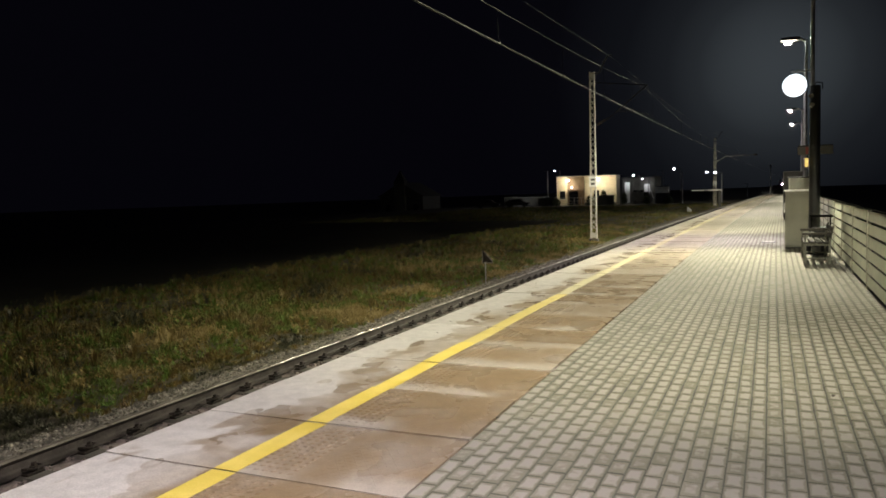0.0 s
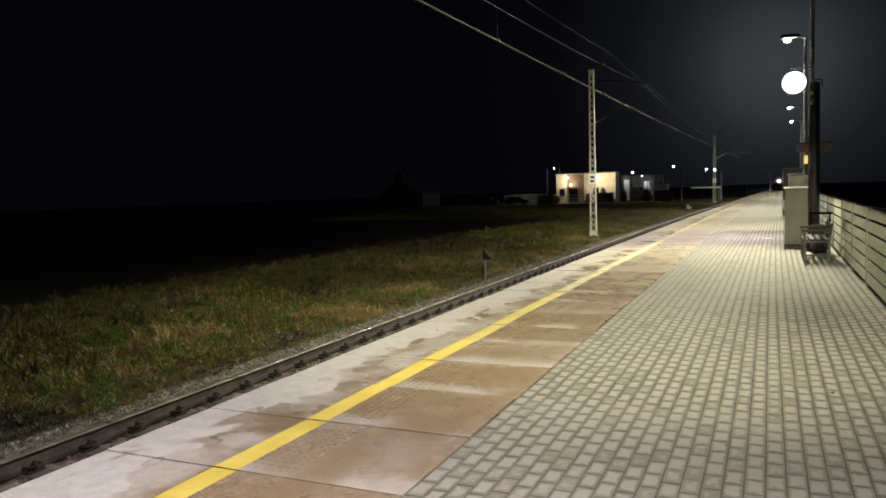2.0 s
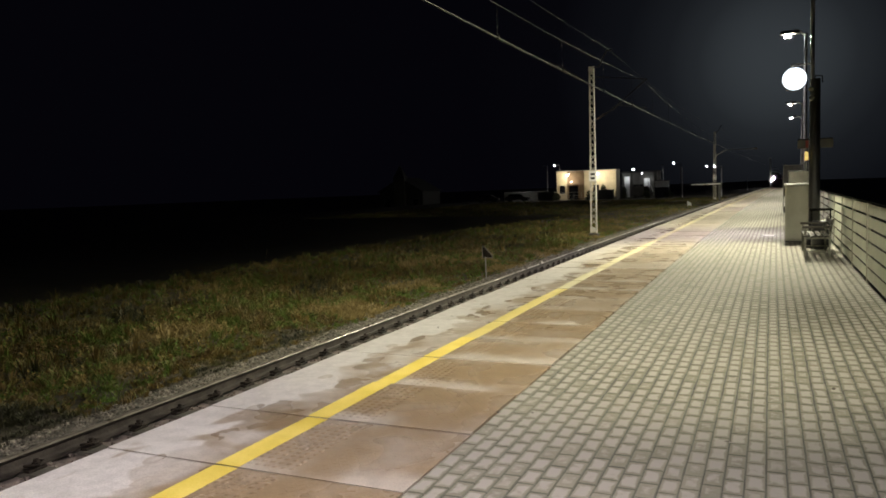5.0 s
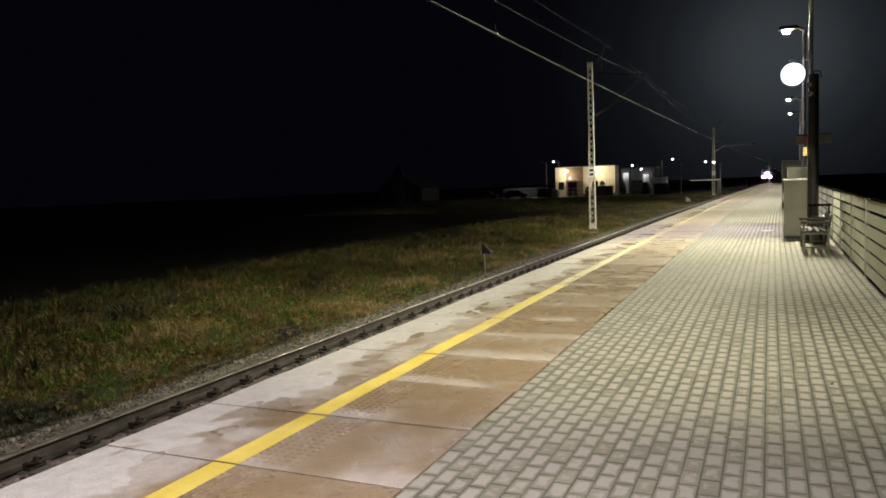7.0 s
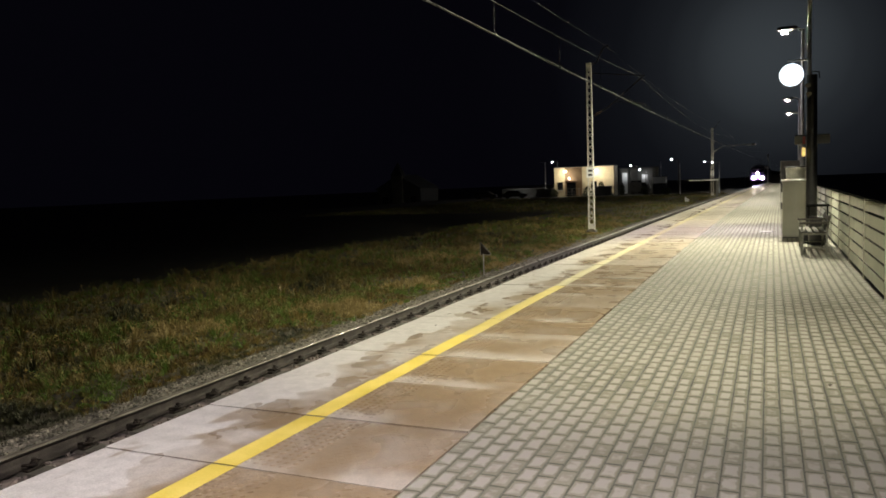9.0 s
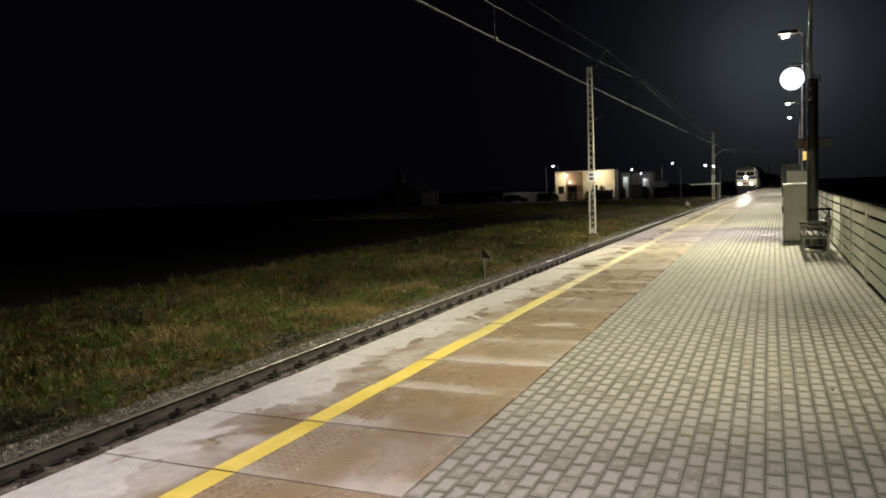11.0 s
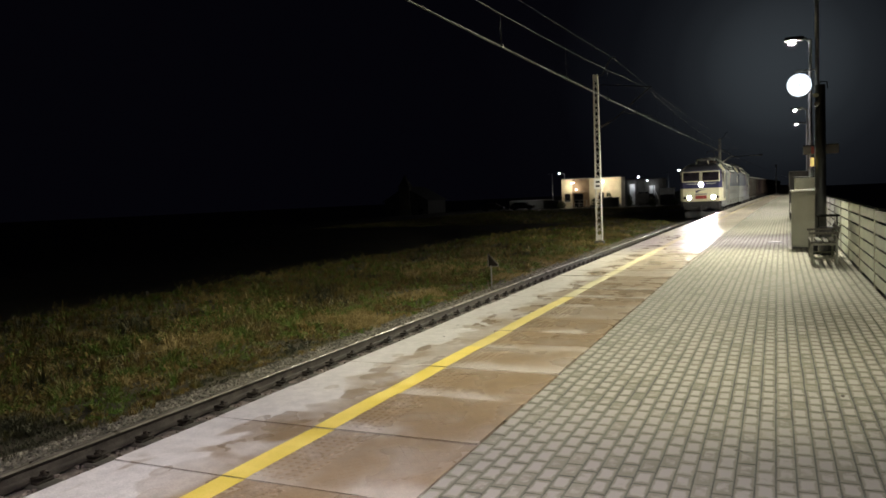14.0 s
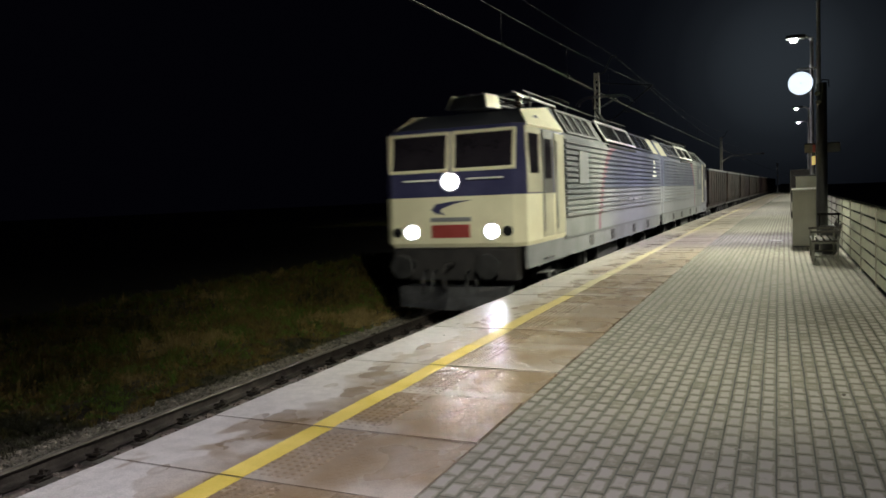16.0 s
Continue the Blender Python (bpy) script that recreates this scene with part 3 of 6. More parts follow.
# ---------------------------------------------------------------- platform
def platform():
    body = Shape().strip([(EDGE + 0.10, -1.05), (FENCE + 0.25, -1.05), (FENCE + 0.25, -0.10), (EDGE + 0.10, -0.10)], [-30] + [k * 4.0 for k in range(0, 43)] + [PLATFORM_END])
    solid("platform_body", body, CONCRETE, "grey concrete body of the station platform", "", "", "structure")
    bed = Shape().strip([(PAVED, -0.10), (FENCE + 0.2, -0.10), (FENCE + 0.2, -0.012), (PAVED, -0.012)], [-30] + [k * 4.0 for k in range(0, 43)] + [PLATFORM_END])
    solid("paving_bed", bed, SAND, "sand bed of the platform paving", "", "", "structure")


platform()


# ---------------------------------------------------------------- fence
POST0, BAY = 1.22, 2.35


FENCE_POST = mat("fence_post_paint", [(0.32, 0.31, 0.24), (0.40, 0.385, 0.30)], (0.65, 0.85), 2, 30, 0.2, 0.002, coords="Position", specular=0.1)


def fence():
    f = thing("fence", pose(0, 0, 0), "beige slatted platform fence with flat posts and dark gaps", "fence")
    post = Shape().box(-0.0165, 0.045, -0.028, 0.028, -0.1, 1.222, 0.004).mesh("post", FENCE_POST)
    slat = Shape().box(-0.006, 0.005, 0.032, BAY - 0.032, 0.0, 0.156, 0.003).mesh("slat", FENCE_PAINT)
    rail = Shape().box(-0.014, 0.024, -0.03, BAY - 0.032, 0.0, 0.012, 0.003).mesh("top_rail", MATT_BLACK)
    for k in range(-6, 17):
        y = POST0 + BAY * k
        part("post", post, None, f, m=on(FENCE, y))
        if k == 16:
            break
        a = -math.degrees(math.atan2(bend(y + BAY) - bend(y), BAY))
        for j in range(6):
            part("slat", slat, None, f, m=pose(FENCE + bend(y), y, 0.06 + j * 0.198, 0, 2.5, a))
        part("top_rail", rail, None, f, "dark top rail", m=pose(FENCE + bend(y), y, 1.226, 0, 0, a))


fence()


# ---------------------------------------------------------------- furniture of the platform
def street_lamp(x, y, z):
    """A galvanised pole with a flat lamp head that reaches over the platform."""
    px = x + (0.45 if y < 30 else 0.60)
    t = thing("street_lamp", on(px, y, 0.0 if px < 1.3 else -0.5), "tall galvanised platform lamp with a flat glowing head", "lamp", "platform lamps")
    dx = x - px
    z += 0.5 if px > 1.3 else 0.0
    part("base_plate", Shape().box(-0.17, 0.17, -0.17, 0.17, 0, 0.02, 0.004), GALV, t)
    part("pole", Shape().tube([(0, 0, 0.02), (0, 0, 1.4), (0, 0, z - 0.05)], 0.075, 12, 0.045), GALV, t, smooth=True)
    part("arm", Shape().tube([(0, 0, z - 0.12), (dx * 0.35, 0, z + 0.02), (dx + 0.28, 0, z + 0.03)], 0.03, 10), GALV, t, smooth=True)
    head = part("lamp_head", Shape().loft([[(dx - 0.22 + i, -0.13 + i * 0.7, zz), (dx + 0.30 - i, -0.13 + i * 0.7, zz), (dx + 0.30 - i, 0.13 - i * 0.7, zz), (dx - 0.22 + i, 0.13 - i * 0.7, zz)]
                                           for i, zz in ((0.02, z - 0.045), (0.0, z - 0.03), (0.0, z + 0.02), (0.05, z + 0.06))]), DARK_STEEL, t)
    part("lamp_glass", Shape().box(dx - 0.10, dx + 0.07, -0.08, 0.08, z - 0.062, z - 0.046, 0.004), LAMP_GLASS, head, "glowing white lamp glass")
    # unseen plate, added to cut the forward beam off at about 76 degrees
    part("end_shade", Shape().box(dx - 0.11, dx + 0.11, 0.14, 0.146, z - 0.1236, z - 0.03, 0.001), DARK_STEEL, head, "thin end shade")


for ly, lx, lz in LAMPS:
    street_lamp(lx, ly, lz)


BOARD_GREY = mat("sign_board_paint", [(0.11, 0.105, 0.105), (0.15, 0.145, 0.145)], (0.6, 0.8), 3, 40, 0.05, 0.001, specular=0.1)


def clock_post():
    y = 19.5
    t = thing("clock_post", on(0.905, y), "thick dark post with a round lit clock and loudspeakers", "post")
    part("lower_post", Shape().tube([(0, 0, 0), (0, 0, 2.0), (0, 0, 3.92)], 0.125, 14, 0.11), DARK_STEEL, t, smooth=True)
    part("post_base", Shape().box(-0.2, 0.2, -0.2, 0.2, 0, 0.35, 0.03), BLACK, t)
    part("upper_post", Shape().tube([(-0.06, 0, 3.6), (-0.06, 0, 7.2)], 0.05, 12, 0.042), GALV, t, smooth=True)
    part("bracket", Shape().tube([(-0.06, 0, 4.28), (-0.52, 0, 4.28)], 0.022, 8), GALV, t)
    part("bracket", Shape().tube([(-0.42, 0, 4.28), (-0.42, 0, 4.2)], 0.018, 8), GALV, t)
    clock = part("clock", Shape().disc((0, 0.08, 0), (0, -1, 0), 0.282, 0.16, 32), BLACK, t, "dark round clock case", smooth=True, m=pose(-0.44, 0, 3.945))
    part("clock_face", Shape().disc((0, -0.081, 0), (0, -1, 0), 0.262, 0.012, 40), CLOCK_FACE, clock, "glowing white clock face")
    part("clock_hub", Shape().disc((0, -0.095, 0), (0, -1, 0), 0.018, 0.012, 12), BLACK, clock)
    part("speaker_bracket", Shape().tube([(-0.06, 0, 3.90), (0.02, -0.05, 3.99), (0.14, -0.05, 3.97), (0.15, -0.05, 3.82)], 0.014, 8), MATT_BLACK, t)
    horn = Shape()
    horn.loft([[(r * math.cos(q * math.pi / 7), -0.02 - d, r * 0.8 * math.sin(q * math.pi / 7)) for q in range(14)] for r, d in ((0.02, -0.10), (0.025, -0.03), (0.06, 0.05), (0.063, 0.055))])
    horn = horn.mesh("loudspeaker", CABINET, smooth=True)
    part("loudspeaker", horn, None, t, "pale horn loudspeaker", m=pose(-0.10, -0.17, 3.66))
    part("loudspeaker", horn, None, t, "pale horn loudspeaker", m=pose(-0.08, -0.17, 3.44, -20))
    for x0, x1 in ((-0.365, -0.125), (0.10, 0.38)):
        part("sign_board", Shape().box(x0, x1, -0.03, 0.03, 2.32, 2.52, 0.002), BOARD_GREY, t, "small grey platform sign")
    # the sign's blinking red light, put in as steady red paint
    part("red_mark", Shape().box(-0.195, -0.135, -0.037, -0.026, 2.335, 2.505, 0.004), RED, t, "red end of the sign")
    part("amber_panel", Shape().box(-0.215, -0.14, -0.15, -0.10, 2.04, 2.24, 0.01), AMBER, t, "small lit amber panel")
    part("sign_bar", Shape().tube([(-0.36, 0, 2.53), (0.37, 0, 2.53)], 0.015, 8), MATT_BLACK, t)


clock_post()


def cabinet():
    t = thing("equipment_cabinet", on(0.29, 20.83), "grey-green metal equipment cabinet with a pale cap", "cabinet")
    part("plinth", Shape().box(0.02, 0.62, 0.02, 0.40, 0, 0.035, 0.005), DARK_STEEL, t)
    part("body", Shape().box(0, 0.64, 0, 0.42, 0.035, 1.46, 0.012), CABINET, t)
    part("door", Shape().box(0.03, 0.61, -0.018, -0.001, 0.07, 1.42, 0.006), CABINET, t)
    part("cap", Shape().box(-0.025, 0.665, -0.04, 0.46, 1.46, 1.50, 0.012), WHITE, t, "pale metal cap")
    part("lock", Shape().box(-0.03, -0.001, 0.06, 0.12, 0.74, 0.92, 0.006), BLACK, t, "black lock case")
    u = thing("rear_cabinet", on(0.38, 21.6), "taller grey metal cabinet behind another one", "cabinet")
    part("body", Shape().box(0, 0.52, 0, 0.45, 0, 1.80, 0.012), CABINET, u)
    part("cap", Shape().box(-0.02, 0.54, -0.03, 0.48, 1.80, 1.835, 0.01), DARK_STEEL, u, "dark cap")


cabinet()


FRAME_GREY = mat("bench_frame_paint", [(0.13, 0.128, 0.105), (0.19, 0.186, 0.155)], (0.5, 0.7), 5, 50, 0.2, 0.001, specular=0.2)


def bench():
    """A wooden bench along the fence, with its armrest at the near end."""
    t = thing("bench", on(0.63, 16.85), "slatted wooden bench with a grey frame by the fence", "bench")
    leg = Shape().box(-0.024, 0.024, -0.024, 0.024, 0, 0.60, 0.005).mesh("leg", FRAME_GREY)
    rear = Shape().extrude_y([(-0.018, 0), (0.018, 0), (0.024, 0.44), (0.075, 0.78), (0.04, 0.785), (-0.016, 0.46)], -0.018, 0.018).mesh("rear_leg", FRAME_GREY)
    arm = Shape().box(-0.05, 0.50, -0.03, 0.03, 0.60, 0.645, 0.008).mesh("armrest", WOOD)
    tie = Shape().box(0.0, 0.46, -0.014, 0.014, 0.375, 0.42, 0.005).mesh("seat_bearer", FRAME_GREY)
    foot = Shape().box(-0.03, 0.50, -0.014, 0.014, 0.10, 0.13, 0.005).mesh("stretcher", FRAME_GREY)
    for y in (0.03, 1.5):
        part("leg", leg, None, t, m=pose(0, y, 0))
        part("rear_leg", rear, None, t, m=pose(0.45, y, 0))
        part("armrest", arm, None, t, m=pose(0, y, 0))
        part("seat_bearer", tie, None, t, m=pose(0, y, 0))
        part("stretcher", foot, None, t, m=pose(0, y, 0))
    slat = Shape().box(-0.045, 0.045, -0.06, 1.59, 0, 0.028, 0.007).mesh("seat_slat", WOOD)
    for k in range(4):
        part("seat_slat", slat, None, t, m=pose(0.02 + k * 0.125, 0, 0.421 + 0.004 * (k == 0)))
    back = Shape().box(-0.014, 0.014, -0.06, 1.59, 0, 0.09, 0.007).mesh("back_slat", WOOD)
    for k in range(2):
        part("back_slat", back, None, t, m=pose(0.455 + k * 0.022, 0, 0.53 + k * 0.135, 0, 9, 0))


bench()


def litter_bin():
    t = thing("litter_bin", on(1.02, 18.95), "dark metal litter bin with a hooded top", "bin")
    ring = [(0.18, 0.05), (0.2, 0.08), (0.2, 0.62), (0.18, 0.64)]
    part("bin_body", Shape().loft([[(r * math.cos(k * math.pi / 8), r * math.sin(k * math.pi / 8), z) for k in range(16)] for r, z in ring]), BLACK, t, smooth=True)
    for sx in (-0.19, 0.19):
        part("hood_post", Shape().box(sx - 0.015, sx + 0.015, -0.015, 0.015, 0.55, 0.88, 0.004), MATT_BLACK, t)
    part("hood", Shape().box(-0.24, 0.24, -0.22, 0.22, 0.88, 0.92, 0.012), MATT_BLACK, t)
    part("bin_foot", Shape().disc((0, 0, 0), (0, 0, 1), 0.15, 0.05, 16), DARK_STEEL, t)


litter_bin()


def drain_cover():
    t = thing("drain_cover", on(-0.12, 23.3, 0.0), "pale metal inspection cover set in the paving", "cover")
    part("frame", Shape().box(-0.19, 0.19, -0.25, 0.25, -0.03, 0.008, 0.004), OLD_STEEL, t)
    part("plate", Shape().box(-0.15, 0.15, -0.21, 0.21, 0.008, 0.012, 0.003), CONCRETE, t)


drain_cover()


# ---------------------------------------------------------------- overhead line
def lattice_mast(x, y, top, label, reach):
    """Two channels with crossed lacing, a bracket with insulator and stay, and an earth-wire horn."""
    t = thing("catenary_mast", on(x, y, -0.95), label, "mast", "masts of the overhead line")
    h = top + 0.95
    w0, w1 = 0.16, 0.115

    def half(z):
        return w0 + (w1 - w0) * z / h
    for sx in (-1, 1):
        s = Shape()
        s.loft([[(sx * half(z) + a * sx, b, z) for a, b in ((-0.04, -0.07), (0.0, -0.07), (0.0, 0.07), (-0.04, 0.07), (-0.04, 0.058), (-0.012, 0.058), (-0.012, -0.058), (-0.04, -0.058))] for z in (0.25, h)])
        part("channel", s, MAST_PAINT, t)
    n = int(h / 0.30)
    for k in range(n):
        z0, z1 = 0.35 + k * (h - 0.5) / n, 0.35 + (k + 1) * (h - 0.5) / n
        for fy, d in ((-0.066, 1 if k % 2 else -1), (0.058, -1 if k % 2 else 1)):
            a, b = Vector((-d * half(z0) * 0.92, fy, z0)), Vector((d * half(z1) * 0.92, fy, z1))
            part("lacing_bar", Shape().tube([a, b], 0.016, 4), MAST_PAINT, t)
    part("foundation", Shape().box(-0.24, 0.24, -0.2, 0.2, 0, 0.24, 0.03), SLEEPER, t)
    for z in (0.4, 2.9, h - 0.15):
        part("batten_plate", Shape().box(-half(z) - 0.004, half(z) + 0.004, -0.08, -0.071, z - 0.11, z + 0.11, 0.003), MAST_PAINT, t)
    part("number_plate", Shape().box(-0.19, 0.19, -0.10, -0.082, 2.75, 3.25, 0.004), WHITE, t, "pale plate with unreadable marks")
    for k in range(2):
        part("plate_mark", Shape().box(-0.10, 0.10, -0.104, -0.1, 2.84 + k * 0.2, 2.94 + k * 0.2, 0.001), SIGN_GREY, t)
    part("horn", Shape().tube([(0.1, 0, h - 0.08), (0.34, 0, h - 0.06), (0.72, 0, h + 0.66), (0.95, 0, h + 0.70)], 0.03, 8), SHADED_STEEL, t)
    zc = 0.95
    if reach:
        part("stay_tube", Shape().tube([(0.16, 0, 4.72 + zc), (0.9, 0, 5.1 + zc), (2.55, 0, 6.42 + zc)], 0.028, 8), SHADED_STEEL, t)
        part("top_tie", Shape().tube([(0.14, 0, h - 0.5), (2.6, 0, 6.42 + zc)], 0.02, 8), SHADED_STEEL, t)
        part("steady_arm", Shape().tube([(1.25, 0, 5.32 + zc), (1.6, 0, 5.28 + zc), (2.6, 0, 5.1 + zc)], 0.016, 8), SHADED_STEEL, t)
        ins = Shape()
        for k in range(5):
            c = Vector((0.24 + k * 0.075, 0, 4.76 + zc + k * 0.04))
            ins.disc(c, (0.75, 0, 0.4), 0.065, 0.035, 10)
        part("insulator", ins, PORCELAIN, t)
    else:
        part("cantilever", Shape().tube([(0.12, 0, 4.7 + zc), (1.2, 0, 5.32 + zc), (4.75, 0, 5.38 + zc)], 0.045, 8), MAST_PAINT, t)
        part("insulator", Shape().disc((4.5, 0, 5.38 + zc), (1, 0, 0), 0.09, 0.35, 10), PORCELAIN, t)
    return t


lattice_mast(-8.05, 35.7, 7.25, "pale lattice steel mast of the overhead line", True)
lattice_mast(-7.95, 98.0, 7.66, "pale lattice steel mast with a long bracket arm", False)


def overhead_line():
    spans = (-26.0, 35.7, 98.0, 160.0, 222.0, 290.0, 360.0)

    def sag(y, deep):
        for a, b in zip(spans, spans[1:]):
            if a <= y <= b:
                u = (y - a) / (b - a)
                return deep * 4 * u * (1 - u)
        return 0.0
    ys = [-26 + k * 3.0 for k in range(0, 64)] + [180, 200, 222, 250, 290, 330, 360]
    t = thing("overhead_line", pose(0, 0, 0), "twin contact wires hung from a carrying wire over the track", "cable")
    for dx in (-0.02, 0.03):
        part("contact_wire", Shape().tube([(TRACK + dx + bend(y), y, 5.02) for y in ys], 0.009, 6), WIRE, t)
    part("carrying_wire", Shape().tube([(TRACK + bend(y), y, 6.42 - sag(y, 0.75)) for y in ys], 0.005, 6), SHADED_STEEL, t)
    part("earth_wire", Shape().tube([(-7.15 + bend(y), y, 7.92 - sag(y, 0.5)) for y in ys], 0.0045, 6), SHADED_STEEL, t)
    y = 5.0
    while y < 120:
        z = 6.42 - sag(y, 0.75)
        part("dropper", Shape().tube([(TRACK + bend(y), y, 5.02), (TRACK + bend(y), y, z)], 0.005, 5), WIRE, t)
        part("wire_clamp", Shape().box(-0.03, 0.05, -0.03, 0.03, -0.03, 0.05, 0.005), WIRE, t, m=pose(TRACK + bend(y), y, 5.02))
        y += 5.6


overhead_line()


# ---------------------------------------------------------------- beside the track
def track_sign():
    t = thing("track_sign", on(-7.36, 19.4, -0.95), "small rusty triangular track sign on a thin post", "sign")
    part("post", Shape().tube([(0, 0, 0), (0, 0, 0.66)], 0.019, 8), CONCRETE, t, "pale thin post")
    tri = [(-0.10, 0.62), (0.22, 0.62), (0.22, 0.70), (-0.05, 0.98), (-0.10, 0.98)]
    inner = [(-0.072, 0.648), (0.192, 0.648), (0.192, 0.69), (-0.06, 0.945), (-0.072, 0.945)]
    s = Shape()
    s.loft([[(x, -0.012, z) for x, z in inner], [(x, -0.012, z) for x, z in tri], [(x, 0.012, z) for x, z in tri], [(x, 0.012, z) for x, z in inner], [(x, -0.012, z) for x, z in inner]], caps=False)
    part("plate_frame", s, GRAVEL, t, "worn pale edge of the plate")
    part("plate", Shape().extrude_y(inner, -0.004, 0.004), RUST, t)


track_sign()


def signal_marker():
    t = thing("marker_stone", pose(-7.5, 78.8, -0.95), "small white wedge-shaped marker beside the track", "marker")
    part("marker_body", Shape().extrude_y([(-0.2, 0), (0.25, 0), (0.2, 0.35), (-0.15, 0.62)], -0.12, 0.12), WHITE, t)


signal_marker()


def boundary_post():
    t = thing("boundary_post", pose(-16.6, 15.8, -1.05), "small weathered concrete post at the edge of the grass", "post")
    part("post_shaft", Shape().loft([[(sx * r, sy * r, z) for sx, sy in ((-1, -1), (1, -1), (1, 1), (-1, 1))] for r, z in ((0.05, 0.0), (0.045, 0.34), (0.02, 0.38))]), SLEEPER, t)


boundary_post()


# ---------------------------------------------------------------- buildings beyond the track
def bulb(x, y, z, power=60.0, color=(1.0, 0.9, 0.68)):
    d = bpy.data.lights.new("wall_light", "POINT")
    d.energy, d.color, d.shadow_soft_size = power, color, 0.15
    new("wall_light", d).location = (x, y - 0.35, z - 0.1)


WALL_CREAM = mat("cream_render", [(0.55, 0.47, 0.32), (0.68, 0.60, 0.43)], (0.7, 0.9), 0.8, 20, 0.2, 0.004, coords="Position")
WALL_BROWN = mat("brown_cladding", [(0.14, 0.09, 0.05), (0.22, 0.15, 0.09)], (0.6, 0.9), 1, 20, 0.3, 0.004, coords="Position")
ROOF = mat("dark_roofing", [(0.03, 0.03, 0.033), (0.07, 0.07, 0.07)], (0.6, 0.9), 1, 10, 0.4, 0.01, coords="Position")
BULB = glow("bulb_warm", (1.0, 0.90, 0.70), 25)
BULB_COOL = glow("bulb_cool", (0.86, 0.93, 1.0), 30)
WINDOW_DARK = mat("dark_window", [(0.01, 0.01, 0.012), (0.02, 0.02, 0.024)], (0.05, 0.12), 2, 20, 0)
HEDGE = mat("shrub_leaves", [(0.02, 0.03, 0.01), (0.06, 0.07, 0.02)], (0.5, 0.8), 2, 20, 0, island=0.4, coords="Position")


def shrub(x, y, z, r, h, seed):
    """A bush: short stems and many small leaves."""
    rng = random.Random(seed)
    t = thing("shrub", pose(x, y, z), "dark ragged shrub before a lit wall", "shrub", "shrubs by the station")
    st = Shape()
    for k in range(5):
        a = k * 1.26
        st.tube([(0, 0, 0), (0.3 * r * math.cos(a), 0.3 * r * math.sin(a), h * 0.5), (0.6 * r * math.cos(a), 0.6 * r * math.sin(a), h * 0.85)], 0.03, 5, 0.012)
    part("stems", st, UNDERWOOD, t)
    lf = Shape()
    for k in range(700):
        a, q, w = rng.random() * 6.28, rng.random() ** 0.5, rng.random()
        c = Vector((r * q * math.cos(a) * (0.6 + 0.4 * math.sin(3.1 * w)), r * q * math.sin(a), h * (0.15 + 0.85 * w) * (1 - 0.25 * q)))
        d = Vector((rng.uniform(-1, 1), rng.uniform(-1, 1), rng.uniform(-1, 1))).normalized() * 0.09
        e2 = d.orthogonal().normalized() * 0.05
        lf.add([c - d, c + e2, c + d, c - e2], [(0, 1, 2, 3)])
    part("leaves", lf.mesh("leaves", HEDGE, keep=True), HEDGE, t)


UNDERWOOD = mat("bark", [(0.03, 0.025, 0.02), (0.07, 0.055, 0.045)], (0.7, 0.9), 6, 30, 0.4, 0.004)
WALL_GREY = mat("grey_render", [(0.08, 0.078, 0.07), (0.13, 0.125, 0.112)], (0.7, 0.9), 0.8, 20, 0.2, 0.004, coords="Position")


LIT_WALL = mat("lit_strip_white", [(0.60, 0.61, 0.60), (0.72, 0.73, 0.72)], (0.7, 0.9), 0.8, 20, 0.2, 0.004, coords="Position")


